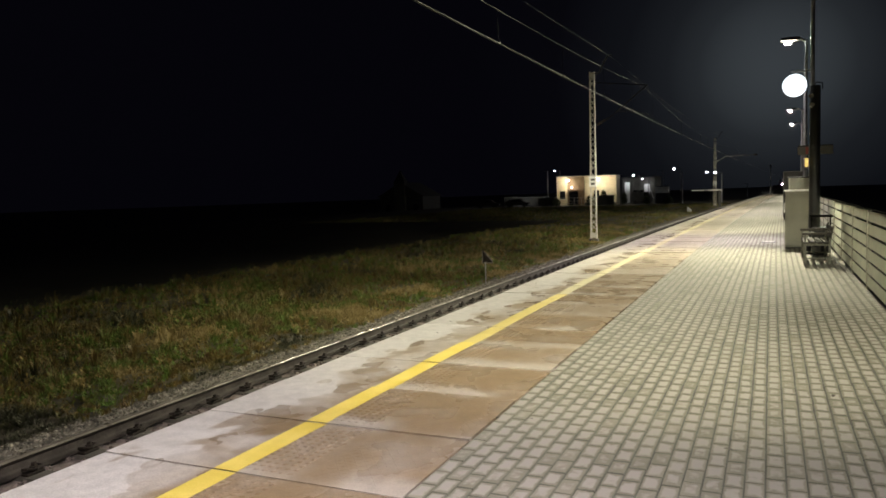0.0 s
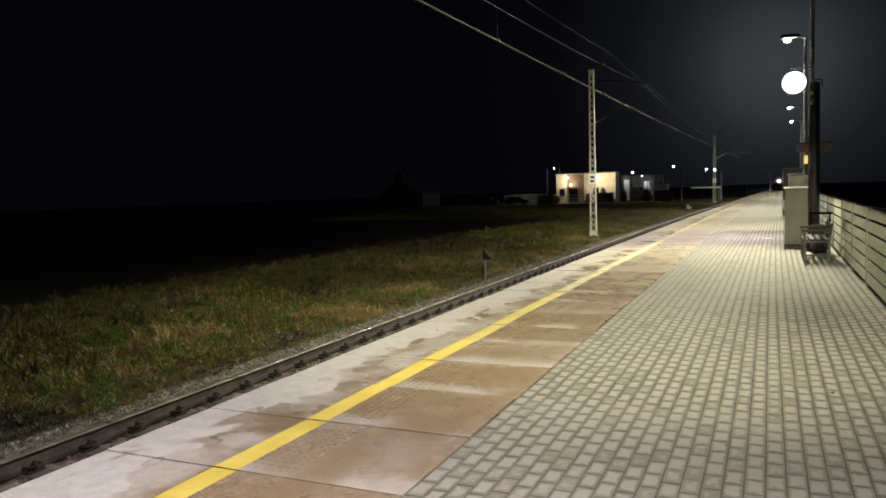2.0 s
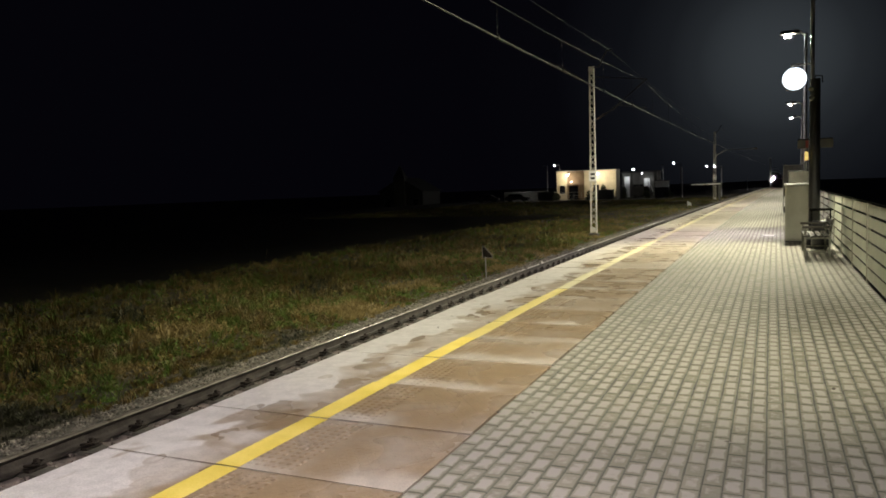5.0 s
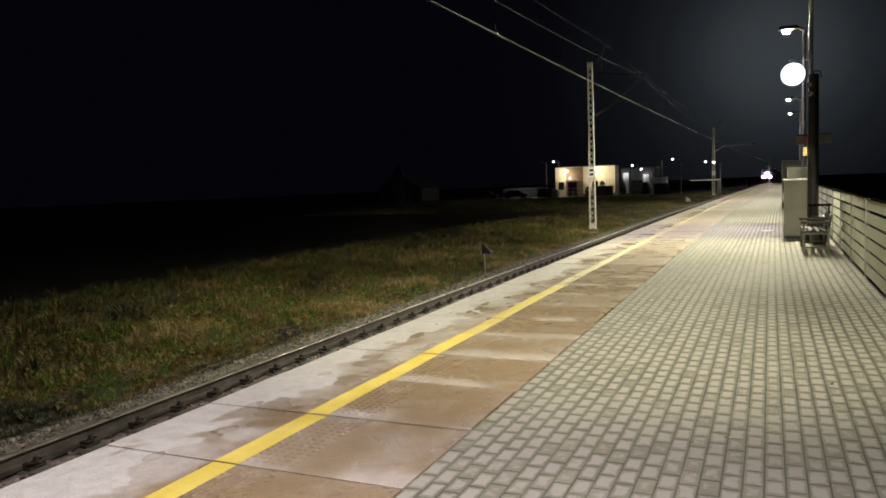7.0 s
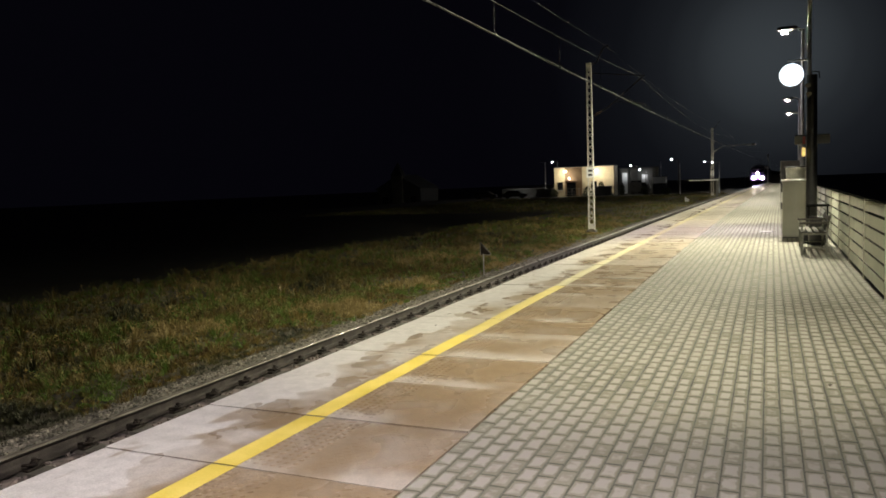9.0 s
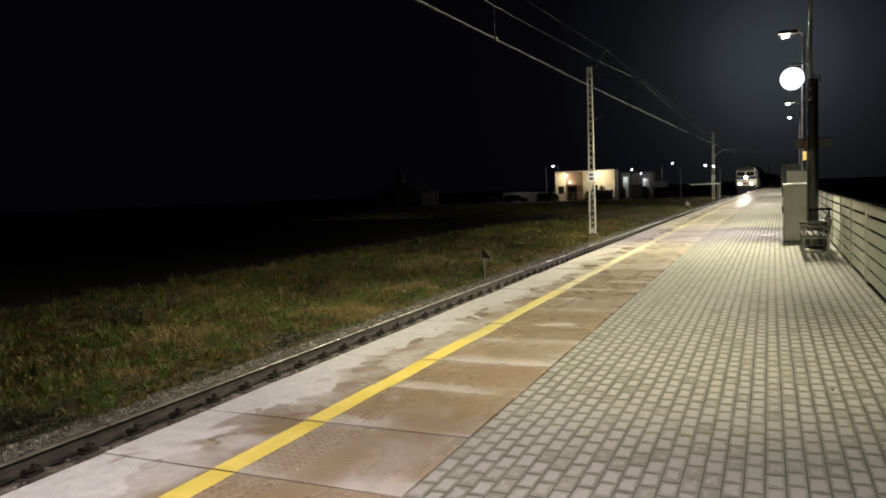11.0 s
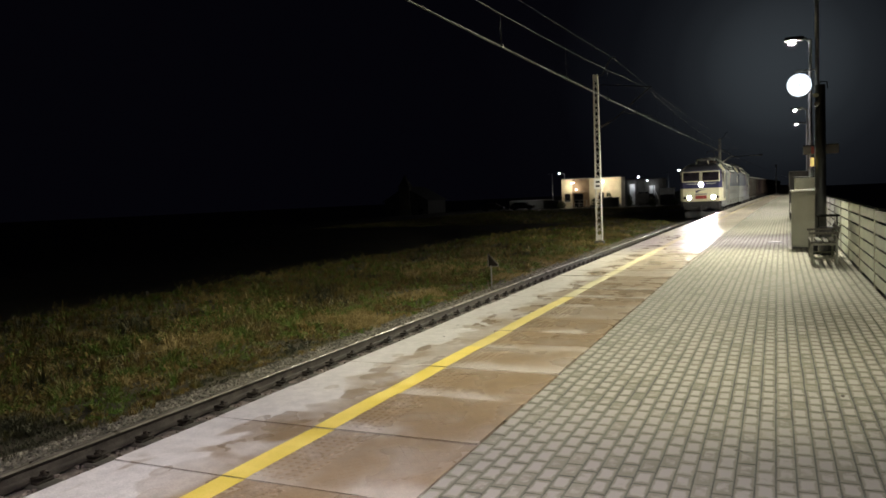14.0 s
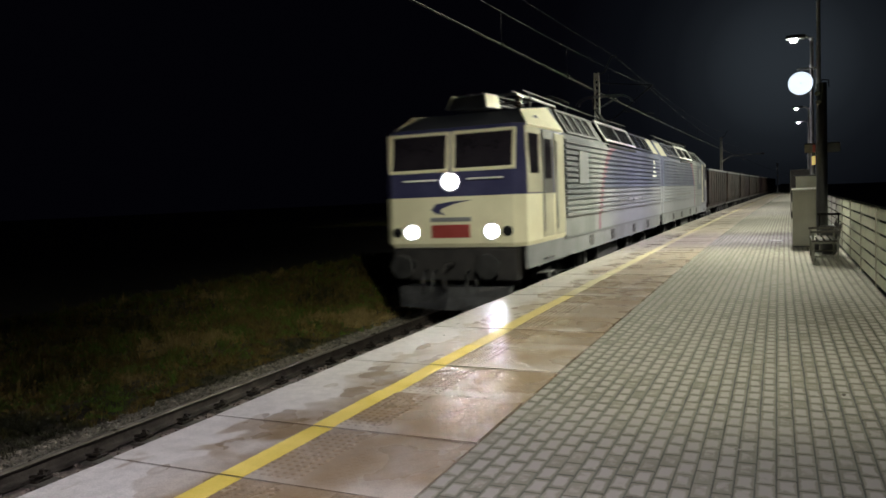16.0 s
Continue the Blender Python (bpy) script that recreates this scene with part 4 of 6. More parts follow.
def station_hall():
    y = 130.0
    t = thing("station_building", pose(-35.0, y, -1.0), "low cream building with a flat roof and wall lamps", "building")
    part("wall", Shape().box(0, 10.6, 0, 3.4, 0, 5.15, 0.02), WALL_CREAM, t)
    part("roof", Shape().box(-0.1, 10.7, -0.1, 3.5, 5.154, 5.30, 0.03), ROOF, t, "dark flat roof edge")
    part("cladding", Shape().box(1.95, 5.0, -0.09, -0.004, 0.1, 5.1, 0.02), WALL_BROWN, t, "brown clad middle bay")
    part("plinth", Shape().box(5.02, 10.6, -0.06, -0.004, 0.02, 0.5, 0.01), WALL_GREY, t, "grey plinth")
    for x in (0.55, 6.6):
        w = part("window", Shape().box(x, x + 1.0, -0.05, -0.004, 1.2, 2.6, 0.02), WINDOW_DARK, t)
        part("sill", Shape().box(x - 0.06, x + 1.06, -0.12, -0.052, 1.1, 1.19, 0.01), WHITE, w)
    d = part("doorway", Shape().box(2.3, 3.9, -0.16, -0.094, 0.1, 2.5, 0.02), WINDOW_DARK, t, "dark glazed doorway")
    part("canopy", Shape().box(2.1, 4.2, -0.9, -0.1, 2.7, 2.85, 0.02), WALL_BROWN, d)
    for x, z, size in ((2.1, 4.55, 0.26), (7.4, 4.6, 0.26), (2.75, 3.3, 0.13)):
        l = part("wall_lamp", Shape().box(x - 0.12, x + 0.12, -0.42, -0.095, z, z + 0.14, 0.02), DARK_STEEL, t)
        part("lamp_glass", Shape().disc((x, -0.30, z), (0, 0, -1), size, 0.14, 14), BULB, l, "glowing warm lamp")
    bulb(-33.0, y - 1.3, 3.3, power=230)
    bulb(-26.7, y - 2.0, 3.3, power=430)
    bulb(-32.2, y - 0.45, 2.2, power=60)
    bulb(-37.6, y + 6.0, 5.2, power=260, color=(0.95, 0.97, 1.0))
    # side building; white panels stand in for the lit strips of its wall
    u = thing("side_building", pose(-25.0, y + 8, -1.0), "dim grey outbuilding with a lit white entrance wall", "building")
    part("wall", Shape().box(0, 6.3, 1.4, 6, 0, 4.6, 0.02), WALL_GREY, u)
    part("roof", Shape().box(-0.15, 6.45, -0.3, 6.1, 4.604, 4.85, 0.03), ROOF, u)
    part("entrance_wall", Shape().box(0.35, 1.3, 1.32, 1.396, 0.1, 3.9, 0.01), LIT_WALL, u, "white panel standing for a lit strip of wall")
    part("entrance_wall", Shape().box(3.9, 4.9, 1.32, 1.396, 0.1, 3.5, 0.01), LIT_WALL, u, "white panel standing for a lit strip of wall")
    part("handrail", Shape().tube([(3.6, 0.6, 1.2), (4.2, 0.6, 2.3), (5.1, 0.6, 2.4), (5.6, 0.6, 1.0)], 0.07, 6), WHITE, u, "white handrail")
    for x in (0.0, 1.75, 5.9):
        part("pillar", Shape().box(x, x + 0.3, 0.0, 0.3, 0, 4.6, 0.02), WALL_GREY, u)
    for x in (1.5, 2.7):
        part("door", Shape().box(x, x + 1.1, 1.25, 1.316, 0.1, 2.4, 0.02), WINDOW_DARK, u, "dark door")
    bulb(-24.1, y + 9.0, 2.6, power=26, color=(0.95, 0.97, 1.0))
    bulb(-20.5, y + 9.0, 2.5, power=26, color=(0.95, 0.97, 1.0))
    # a dark delivery van stands before the light
    v = thing("parked_van", pose(-20.2, y + 1, -1.0, 0, 0, 6), "dark delivery van parked before a lit wall", "van")
    part("body", Shape().extrude_y([(-1.7, 0.45), (1.75, 0.45), (1.85, 0.9), (1.45, 1.25), (1.05, 2.1), (-1.65, 2.15), (-1.75, 1.2)], -0.85, 0.85), ROOF, v)
    part("side_window", Shape().extrude_y([(0.35, 1.3), (1.25, 1.3), (0.95, 1.95), (0.35, 1.95)], -0.866, -0.852), WINDOW_DARK, v)
    for wx in (-1.1, 1.1):
        for wy in (-0.87, 0.67):
            part("wheel", Shape().disc((wx, wy, 0.34), (0, 1, 0), 0.34, 0.2, 16), BLACK, v)
    k = thing("pale_kiosk", pose(-17.6, y - 2, -1.0), "small white kiosk lit from above", "kiosk")
    part("wall", Shape().box(0, 2.1, 0, 1.6, 0, 2.9, 0.02), WHITE, k)
    part("roof", Shape().box(-0.15, 2.25, -0.15, 1.75, 2.904, 3.02, 0.02), ROOF, k)
    # a low wall with a small lamp beside the cars
    w = thing("yard_wall", pose(-46.0, y + 3, -1.1), "low pale yard wall lit by a small lamp", "wall")
    part("wall", Shape().box(0, 8.6, 0, 0.25, 0, 1.75, 0.02), WALL_GREY, w)
    part("coping", Shape().box(-0.05, 8.65, -0.05, 0.30, 1.754, 1.83, 0.01), CONCRETE, w)
    c = thing("bollard_lamp", pose(-42.2, y - 0.5, -1.05), "small bollard lamp by a yard wall", "lamp")
    part("post", Shape().tube([(0, 0, 0), (0, 0, 1.15)], 0.06, 8), DARK_STEEL, c)
    part("lamp_glass", Shape().disc((0, 0, 1.151), (0, 0, 1), 0.09, 0.14, 12), BULB_COOL, c, "glowing lamp glass")
    bulb(-42.2, y + 0.4, 0.9, power=45, color=(0.95, 0.97, 1.0))
    # low housings, hedges, fence and a paved walk in front
    for x, yy, w, h in ((-26.4, 122, 2.9, 1.75), (-16.7, 121, 2.1, 1.9), (-37.3, 126, 2.9, 1.6)):
        c = thing("utility_box", pose(x, yy, -1.1), "dark utility housing by the station", "housing", "housings by the station")
        part("housing", Shape().box(0, w, 0, 1.2, 0, h, 0.03), ROOF, c)
        part("lid", Shape().box(-0.06, w + 0.06, -0.06, 1.26, h, h + 0.09, 0.02), DARK_STEEL, c)
    shrub(-25.4, 124.0, -1.1, 0.62, 3.0, 1)
    shrub(-27.0, 121.4, -1.1, 0.9, 2.1, 2)
    shrub(-33.5, 124.0, -1.1, 0.8, 1.7, 3)
    shrub(-21.6, 122.0, -1.1, 0.5, 2.4, 5)
    shrub(-18.3, 123.0, -1.1, 0.6, 1.8, 6)
    shrub(-14.6, 121.0, -1.1, 0.8, 1.6, 7)
    walkway = Shape().box(-36, -13, 118.6, 120.4, -1.1, -0.80, 0.02)
    solid("station_walk", walkway, CONCRETE, "pale paved walk before the station", "", "", "structure")
    f = thing("yard_fence", pose(-36.0, 126.5, -1.05), "low wire fence before the station yard", "fence")
    for k in range(12):
        part("post", Shape().tube([(k * 1.25, 0, 0), (k * 1.25, 0, 1.5)], 0.035, 6), GALV, f)
    for z in (0.5, 0.9, 1.48):
        part("wire", Shape().tube([(0, 0, z), (13.75, 0, z)], 0.022, 5), GALV, f)


station_hall()


def parked_car(x, y, color):
    t = thing("parked_car", pose(x, y, -1.0, 0, 0, 8), "grey parked car in the dark yard", "car", "cars in the yard")
    part("body", Shape().extrude_y([(-2.1, 0.35), (2.1, 0.35), (2.15, 0.75), (1.3, 0.92), (0.7, 1.42), (-1.1, 1.45), (-1.9, 0.95), (-2.15, 0.8)], -0.85, 0.85), color, t)
    part("side_glass", Shape().extrude_y([(-1.6, 0.97), (1.05, 0.95), (0.62, 1.36), (-1.05, 1.38)], -0.862, -0.852), WINDOW_DARK, t, "dark side windows")
    for wx in (-1.3, 1.3):
        for wy in (-0.87, 0.67):
            part("wheel", Shape().disc((wx, wy, 0.33), (0, 1, 0), 0.33, 0.2, 16), BLACK, t)


parked_car(-41.5, 127.0, SIGN_GREY)
parked_car(-47.5, 128.0, SIGN_GREY)


def far_house():
    t = thing("far_house", pose(-67.8, 124.0, -2.5), "dim old house with a pointed gable tower", "house")
    part("wall", Shape().box(0, 9, 0, 8, 0, 3.9, 0.02), ROOF, t)
    part("roof", Shape().extrude_y([(-0.4, 3.904), (9.4, 3.904), (4.5, 6.6)], -0.4, 8.4), ROOF, t)
    w = part("tower", Shape().box(3.4, 5.6, -0.7, -0.004, 0, 6.4, 0.02), WALL_GREY, t)
    part("spire", Shape().loft([[(3.3, -0.8, 6.404), (5.7, -0.8, 6.404), (5.7, 0.9, 6.404), (3.3, 0.9, 6.404)], [(4.48, -0.02, 8.9), (4.52, -0.02, 8.9), (4.52, 0.02, 8.9), (4.48, 0.02, 8.9)]]), ROOF, w)
    for x in (1.2, 7.0):
        part("window", Shape().box(x, x + 1.0, -0.05, -0.004, 1.2, 2.5, 0.02), WINDOW_DARK, t)


far_house()


def fallen_leaves():
    """A few curled dry leaves on the paving."""
    rng = random.Random(21)
    for x, y in LEAVES:
        r = rng.uniform(0.022, 0.036)
        half = [(0.0, 0.0), (0.45, 0.38), (1.0, 0.45), (1.5, 0.25), (2.0, 0.0)]
        v = [(a * r - r, b * r * s2, 0.004 + 0.010 * (b * 1.6) ** 2 + 0.004 * a) for s2 in (1, -1) for a, b in half]
        leaf = Shape().add(v, [(k, k + 1, k + 6, k + 5) for k in range(4)])
        solid("fallen_leaf", leaf, LEAF, "small dry brown leaf lying on the platform", "leaf", "fallen leaves", m=pose(x, y, 0.002, 0, 0, rng.uniform(0, 360)))


LEAVES = ((-1.80, 9.35), (-1.80, 6.41), (-1.56, 5.01), (-0.23, 4.8), (-1.80, 4.96), (-3.59, 7.86), (-3.73, 8.61), (0.45, 6.3))
LEAF = mat("dry_leaf", [(0.03, 0.022, 0.012), (0.07, 0.05, 0.026)], (0.6, 0.8), 20, 90, 0.2, 0.001)
fallen_leaves()


def notice_board():
    t = thing("notice_board", on(0.25, 40.0), "grey notice board in a pale steel frame on the platform", "board")
    for x in (0.03, 1.0):
        part("post", Shape().box(x - 0.016, x + 0.016, -0.016, 0.016, 0, 2.28, 0.004), OLD_STEEL, t, "pale steel post")
    part("top_bar", Shape().box(0.048, 0.982, -0.016, 0.016, 2.25, 2.28, 0.004), OLD_STEEL, t)
    part("panel", Shape().box(0.048, 0.982, -0.012, 0.012, 0.75, 2.246, 0.004), SIGN_GREY, t, "grey panel")


notice_board()


def end_signal():
    t = thing("signal_post", on(-3.0, 145.0), "slender pale post with a small box at the platform end", "post")
    part("pole", Shape().tube([(0, 0, 0), (0, 0, 5.0)], 0.09, 8, 0.07), WHITE, t)
    part("box", Shape().box(-0.22, 0.22, -0.2, 0.15, 2.75, 3.1, 0.03), WHITE, t, "white box")
    part("head", Shape().box(-0.16, 0.16, -0.18, 0.12, 4.7, 5.3, 0.04), GALV, t)
    u = thing("end_panel", on(-2.6, 146.0), "grey sheet panel closing the platform end", "panel")
    part("sheet", Shape().box(0, 1.7, -0.04, 0.04, 0.05, 1.62, 0.02), SIGN_GREY, u)
    for x in (0.05, 1.65):
        part("post", Shape().box(x - 0.05, x + 0.05, 0.045, 0.14, 0, 1.7, 0.01), GALV, u)


end_signal()


def barrier():
    t = thing("crossing_barrier", pose(-9.2, 100.0, -1.0), "white lowered barrier beside the line", "barrier")
    part("barrier_post", Shape().box(3.2, 3.5, -0.15, 0.15, 0, 2.35, 0.02), OLD_STEEL, t)
    part("boom", Shape().box(0, 3.6, -0.32, -0.2, 2.15, 2.29, 0.02), WHITE, t, "white boom")


barrier()


def yard_lamp(x, y, z, cool=True, size=0.22, lit=True):
    t = thing("yard_lamp", pose(x, y, -1.2), "slim lamp post with a small bright head" if lit else "slim unlit lamp post", "lamp", "lamps beyond the track")
    part("pole", Shape().tube([(0, 0, 0), (0, 0, z + 1.2)], 0.08, 8, 0.05), OLD_STEEL if lit else WHITE, t)
    part("arm", Shape().tube([(0, 0, z + 1.15), (-0.9, 0, z + 1.25)], 0.035, 6), OLD_STEEL, t)
    if lit:
        part("lamp_glass", Shape().disc((-1.0, 0, z + 1.3), (0, 0, -1), size * 0.6, 0.2, 14), BULB_COOL if cool else BULB, t, "glowing lamp head")


for spec in ((-12.64, 120, 4.55, True, 0.24), (-20.83, 132, 4.05, True, 0.2), (-19.6, 134, 3.35, True, 0.14), (-36.5, 138, 5.5, True, 0.18), (-9.3, 140, 4.3, True, 0.18), (-6.95, 125, 3.87, True, 0.26)):
    yard_lamp(*spec)
for spec in ((-37.2, 132, 5.3), (-12.2, 118, 3.9), (-15.5, 122, 4.4), (-6.6, 118, 3.5), (-4.9, 190, 2.2)):
    yard_lamp(*spec, lit=False)

from mathutils import geometry

# ---------------------------------------------------------------- train
CREAM = mat("cream_paint", [(0.68, 0.64, 0.45), (0.77, 0.73, 0.53)], (0.4, 0.55), 1.5, 40, 0.05, 0.001, specular=0.1)
# darker copy of the cream: weaker light on the sides, put into the colour
DIM_CREAM = mat("dim_cream_paint", [(0.38, 0.36, 0.265), (0.46, 0.435, 0.325)], (0.6, 0.8), 1.5, 40, 0.1, 0.001, specular=0.03)
NAVY = mat("navy_paint", [(0.034, 0.034, 0.085), (0.055, 0.055, 0.12)], (0.4, 0.55), 1.5, 40, 0.05, 0.001, specular=0.1)
SKIRT = mat("grey_skirt_paint", [(0.19, 0.193, 0.20), (0.25, 0.254, 0.262)], (0.6, 0.8), 1.5, 40, 0.1, 0.001, specular=0.02)
UNDER = mat("dirty_running_gear", [(0.010, 0.009, 0.010), (0.032, 0.029, 0.029)], (0.6, 0.85), 5, 50, 0.4, 0.003)
CAB_GLASS = mat("cab_glass", [(0.012, 0.010, 0.014), (0.02, 0.017, 0.022)], (0.04, 0.10), 2, 20, 0)
LOUVRE = mat("louvre_paint", [(0.008, 0.009, 0.011), (0.02, 0.021, 0.024)], (0.7, 0.8), 3, 40, 0.1, 0.001, specular=0.08)
GRILLE = mat("grille_paint", [(0.025, 0.026, 0.03), (0.04, 0.042, 0.046)], (0.6, 0.8), 3, 40, 0.1, 0.001, specular=0.1)
BUFFER = mat("greasy_buffer_steel", [(0.010, 0.010, 0.011), (0.024, 0.023, 0.024)], (0.5, 0.7), 5, 50, 0.3, 0.002)
PLOUGH = mat("plough_paint", [(0.012, 0.012, 0.014), (0.06, 0.06, 0.066)], (0.5, 0.7), 3, 40, 0.3, 0.002)
ROOF_DARK = mat("dirty_roof_paint", [(0.035, 0.037, 0.048), (0.065, 0.068, 0.082)], (0.6, 0.8), 2, 40, 0.2, 0.002)
ROOF_GREY = mat("roof_paint", [(0.12, 0.123, 0.128), (0.20, 0.204, 0.208)], (0.6, 0.8), 2, 40, 0.1, 0.001, specular=0.03)
WAGON = mat("wagon_paint", [(0.014, 0.010, 0.009), (0.030, 0.021, 0.019), (0.052, 0.040, 0.036)], (0.7, 0.9), 1.2, 25, 0.3, 0.004, per_object=0.35, specular=0.02)
HEADLIGHT = glow("headlight", (1.0, 0.95, 0.93), 720.0)
HEADCORE = glow("headlight_core", (1.0, 0.95, 0.93), 30000.0)
LAMP_WELL = mat("lamp_reflector", [(0.34, 0.34, 0.34), (0.4, 0.4, 0.4)], (0.5, 0.6), 3, 30, 0)


def livery():
    """Silver side paint with a navy sweep above and a pale ring and panel."""
    m = mat("livery_side", [(0.180, 0.186, 0.186), (0.245, 0.252, 0.252)], (0.6, 0.8), 1.0, 40, 0.08, 0.001, specular=0.01)
    n, l = m.node_tree.nodes, m.node_tree.links
    b = n["Principled BSDF"]
    base = b.inputs["Base Color"].links[0].from_socket
    t = n.new("ShaderNodeTexCoord")
    sep = n.new("ShaderNodeSeparateXYZ")
    l.new(t.outputs["Object"], sep.inputs[0])

    def op(kind, a, c=0.0):
        q = n.new("ShaderNodeMath")
        q.operation = kind
        for i, s in ((0, a), (1, c)):
            if isinstance(s, (int, float)):
                q.inputs[i].default_value = s
            else:
                l.new(s, q.inputs[i])
        return q.outputs[0]

    def over(col, fac):
        nonlocal base
        q = n.new("ShaderNodeMix")
        q.data_type = "RGBA"
        l.new(fac, q.inputs[0])
        l.new(base, q.inputs[6])
        q.inputs[7].default_value = (*col, 1)
        base = q.outputs[2]
    y, z = sep.outputs["Y"], sep.outputs["Z"]
    ring = op("SQRT", op("ADD", op("POWER", op("SUBTRACT", y, 0.3), 2.0), op("POWER", op("SUBTRACT", z, 1.25), 2.0)))

    def both(a, c):
        return op("MULTIPLY", a, c)
    behind, before = op("GREATER_THAN", y, 0.3), op("LESS_THAN", y, 0.55)
    inside = op("MAXIMUM", op("LESS_THAN", ring, 2.25), behind)
    over((0.145, 0.151, 0.163), both(op("LESS_THAN", y, -3.0), op("GREATER_THAN", z, 2.2)))
    over((0.255, 0.26, 0.26), both(both(op("GREATER_THAN", ring, 2.52), op("LESS_THAN", ring, 2.9)), before))
    over((0.110, 0.118, 0.168), both(op("GREATER_THAN", z, 2.42), inside))
    over((0.25, 0.255, 0.275), both(op("LESS_THAN", z, 2.42), inside))
    over((0.225, 0.130, 0.165), both(both(op("GREATER_THAN", ring, 2.25), op("LESS_THAN", ring, 2.52)), before))
    over((0.180, 0.185, 0.193), op("LESS_THAN", z, 1.36))
    l.new(base, b.inputs["Base Color"])
    return m


DOOR_DARK = mat("recess_shade_paint", [(0.055, 0.052, 0.046), (0.085, 0.08, 0.07)], (0.5, 0.7), 1.5, 40, 0.1, 0.001, specular=0.05)
LIVERY = livery()
PALE = mat("pale_grey_paint", [(0.15, 0.155, 0.163), (0.20, 0.206, 0.215)], (0.6, 0.8), 1.2, 40, 0.05, 0.001, specular=0.02)
BLUEGREY = mat("blue_grey_paint", [(0.06, 0.066, 0.10), (0.09, 0.098, 0.135)], (0.6, 0.8), 1.2, 40, 0.05, 0.001, specular=0.02)
HALF, L2 = 1.47, 8.2


def front_panel(shape, corners, holes):
    """A flat front with round holes through it. Corners and holes in x, y, z; the front leans with z."""
    outer = [Vector(q) for q in corners]
    lean = (corners[2][1] - corners[1][1]) / (corners[2][2] - corners[1][2])
    loops = [outer]
    for x, z, r in holes:
        ring = []
        for k in range(20):
            hz = z + r * math.sin(k * math.pi / 10)
            ring.append(Vector((x + r * math.cos(k * math.pi / 10), corners[0][1] + lean * (hz - corners[0][2]), hz)))
        loops.append(ring)
    flat = [q for l in loops for q in l]
    return shape.add(flat, geometry.tessellate_polygon(loops))


def lamp_well(parent, x, y, z, r, deep, lit):
    """A lamp sunk in its reflector."""
    w = Shape()
    w.loft([[(x + rr * math.cos(k * math.pi / 12), yy, z + rr * math.sin(k * math.pi / 12)) for k in range(24)] for rr, yy in ((r + 0.035, y + 0.01), (r + 0.035, y - 0.03), (r, y - 0.03), (r, y + deep))], caps=False)
    part("lamp_case", w, LAMP_WELL, parent, "grey lamp well")
    back = y + deep
    part("headlamp", Shape().disc((x, back + 0.01, z), (0, -1, 0), r + 0.01, 0.02, 24, inner=0.056), HEADLIGHT if lit else WINDOW_DARK, parent, "blazing headlamp" if lit else "unlit lamp")
    # unseen tube and deep core, added to narrow the lamp's beam
    part("core_tube", Shape().disc((x, back - 0.005, z), (0, 1, 0), 0.062, 0.30, 20, inner=0.052), BLACK, parent, "dark tube round the lamp's core")
    part("headlamp_core", Shape().disc((x, back + 0.292, z), (0, -1, 0), 0.053, 0.01, 20), HEADCORE if lit else WINDOW_DARK, parent, "blazing core of the headlamp" if lit else "unlit core")


def wheelset(parent, y, r=0.61):
    w = part("wheelset", Shape().tube([(-0.95, 0, 0), (0.95, 0, 0)], 0.09, 10), UNDER, parent, m=pose(0, y, r))
    for sx in (-1, 1):
        part("wheel", Shape().disc((sx * 0.69, 0, 0), (sx, 0, 0), r, 0.13, 24).disc((sx * 0.82, 0, 0), (sx, 0, 0), r * 0.45, 0.04, 12), UNDER, w)
    return w


def bogie(parent, y, wheels, wb, r):
    f = Shape()
    for sx in (-1, 1):
        f.extrude_x([(-wb / 2 - 0.5, 0.55), (-wb / 2 + 0.3, 0.42), (-0.4, 0.5), (0.4, 0.5), (wb / 2 - 0.3, 0.42), (wb / 2 + 0.5, 0.55), (wb / 2 + 0.4, 0.82), (0.6, 0.72), (-0.6, 0.72), (-wb / 2 - 0.4, 0.82)],
                    sx * 1.0 - 0.06, sx * 1.0 + 0.06)
        for k in (-1, 1):
            f.box(sx * 1.09 - 0.10, sx * 1.09 + 0.10, k * wb / 2 - 0.19, k * wb / 2 + 0.19, 0.42, 0.82, 0.04)
            f.tube([(sx * 1.1, k * (wb / 2 - 0.55), 0.5), (sx * 1.1, k * (wb / 2 - 0.55), 0.95)], 0.09, 10)
    f.box(-1.0, 1.0, -0.3, 0.3, 0.5, 0.9, 0.03)
    b = part("bogie_frame", f, UNDER, parent, m=pose(0, y, 0))
    for k in (-1, 1):
        wheels.append((wheelset(b, k * wb / 2, r), k * wb / 2, r))


def body_ring(y, half=HALF, top=4.18, side=3.52, low=1.32):
    return [(-half, y, low), (half, y, low), (half, y, side), (half - 0.07, y, side + 0.10), (1.08, y, top), (-1.08, y, top), (-half + 0.07, y, side + 0.10), (-half, y, side)]


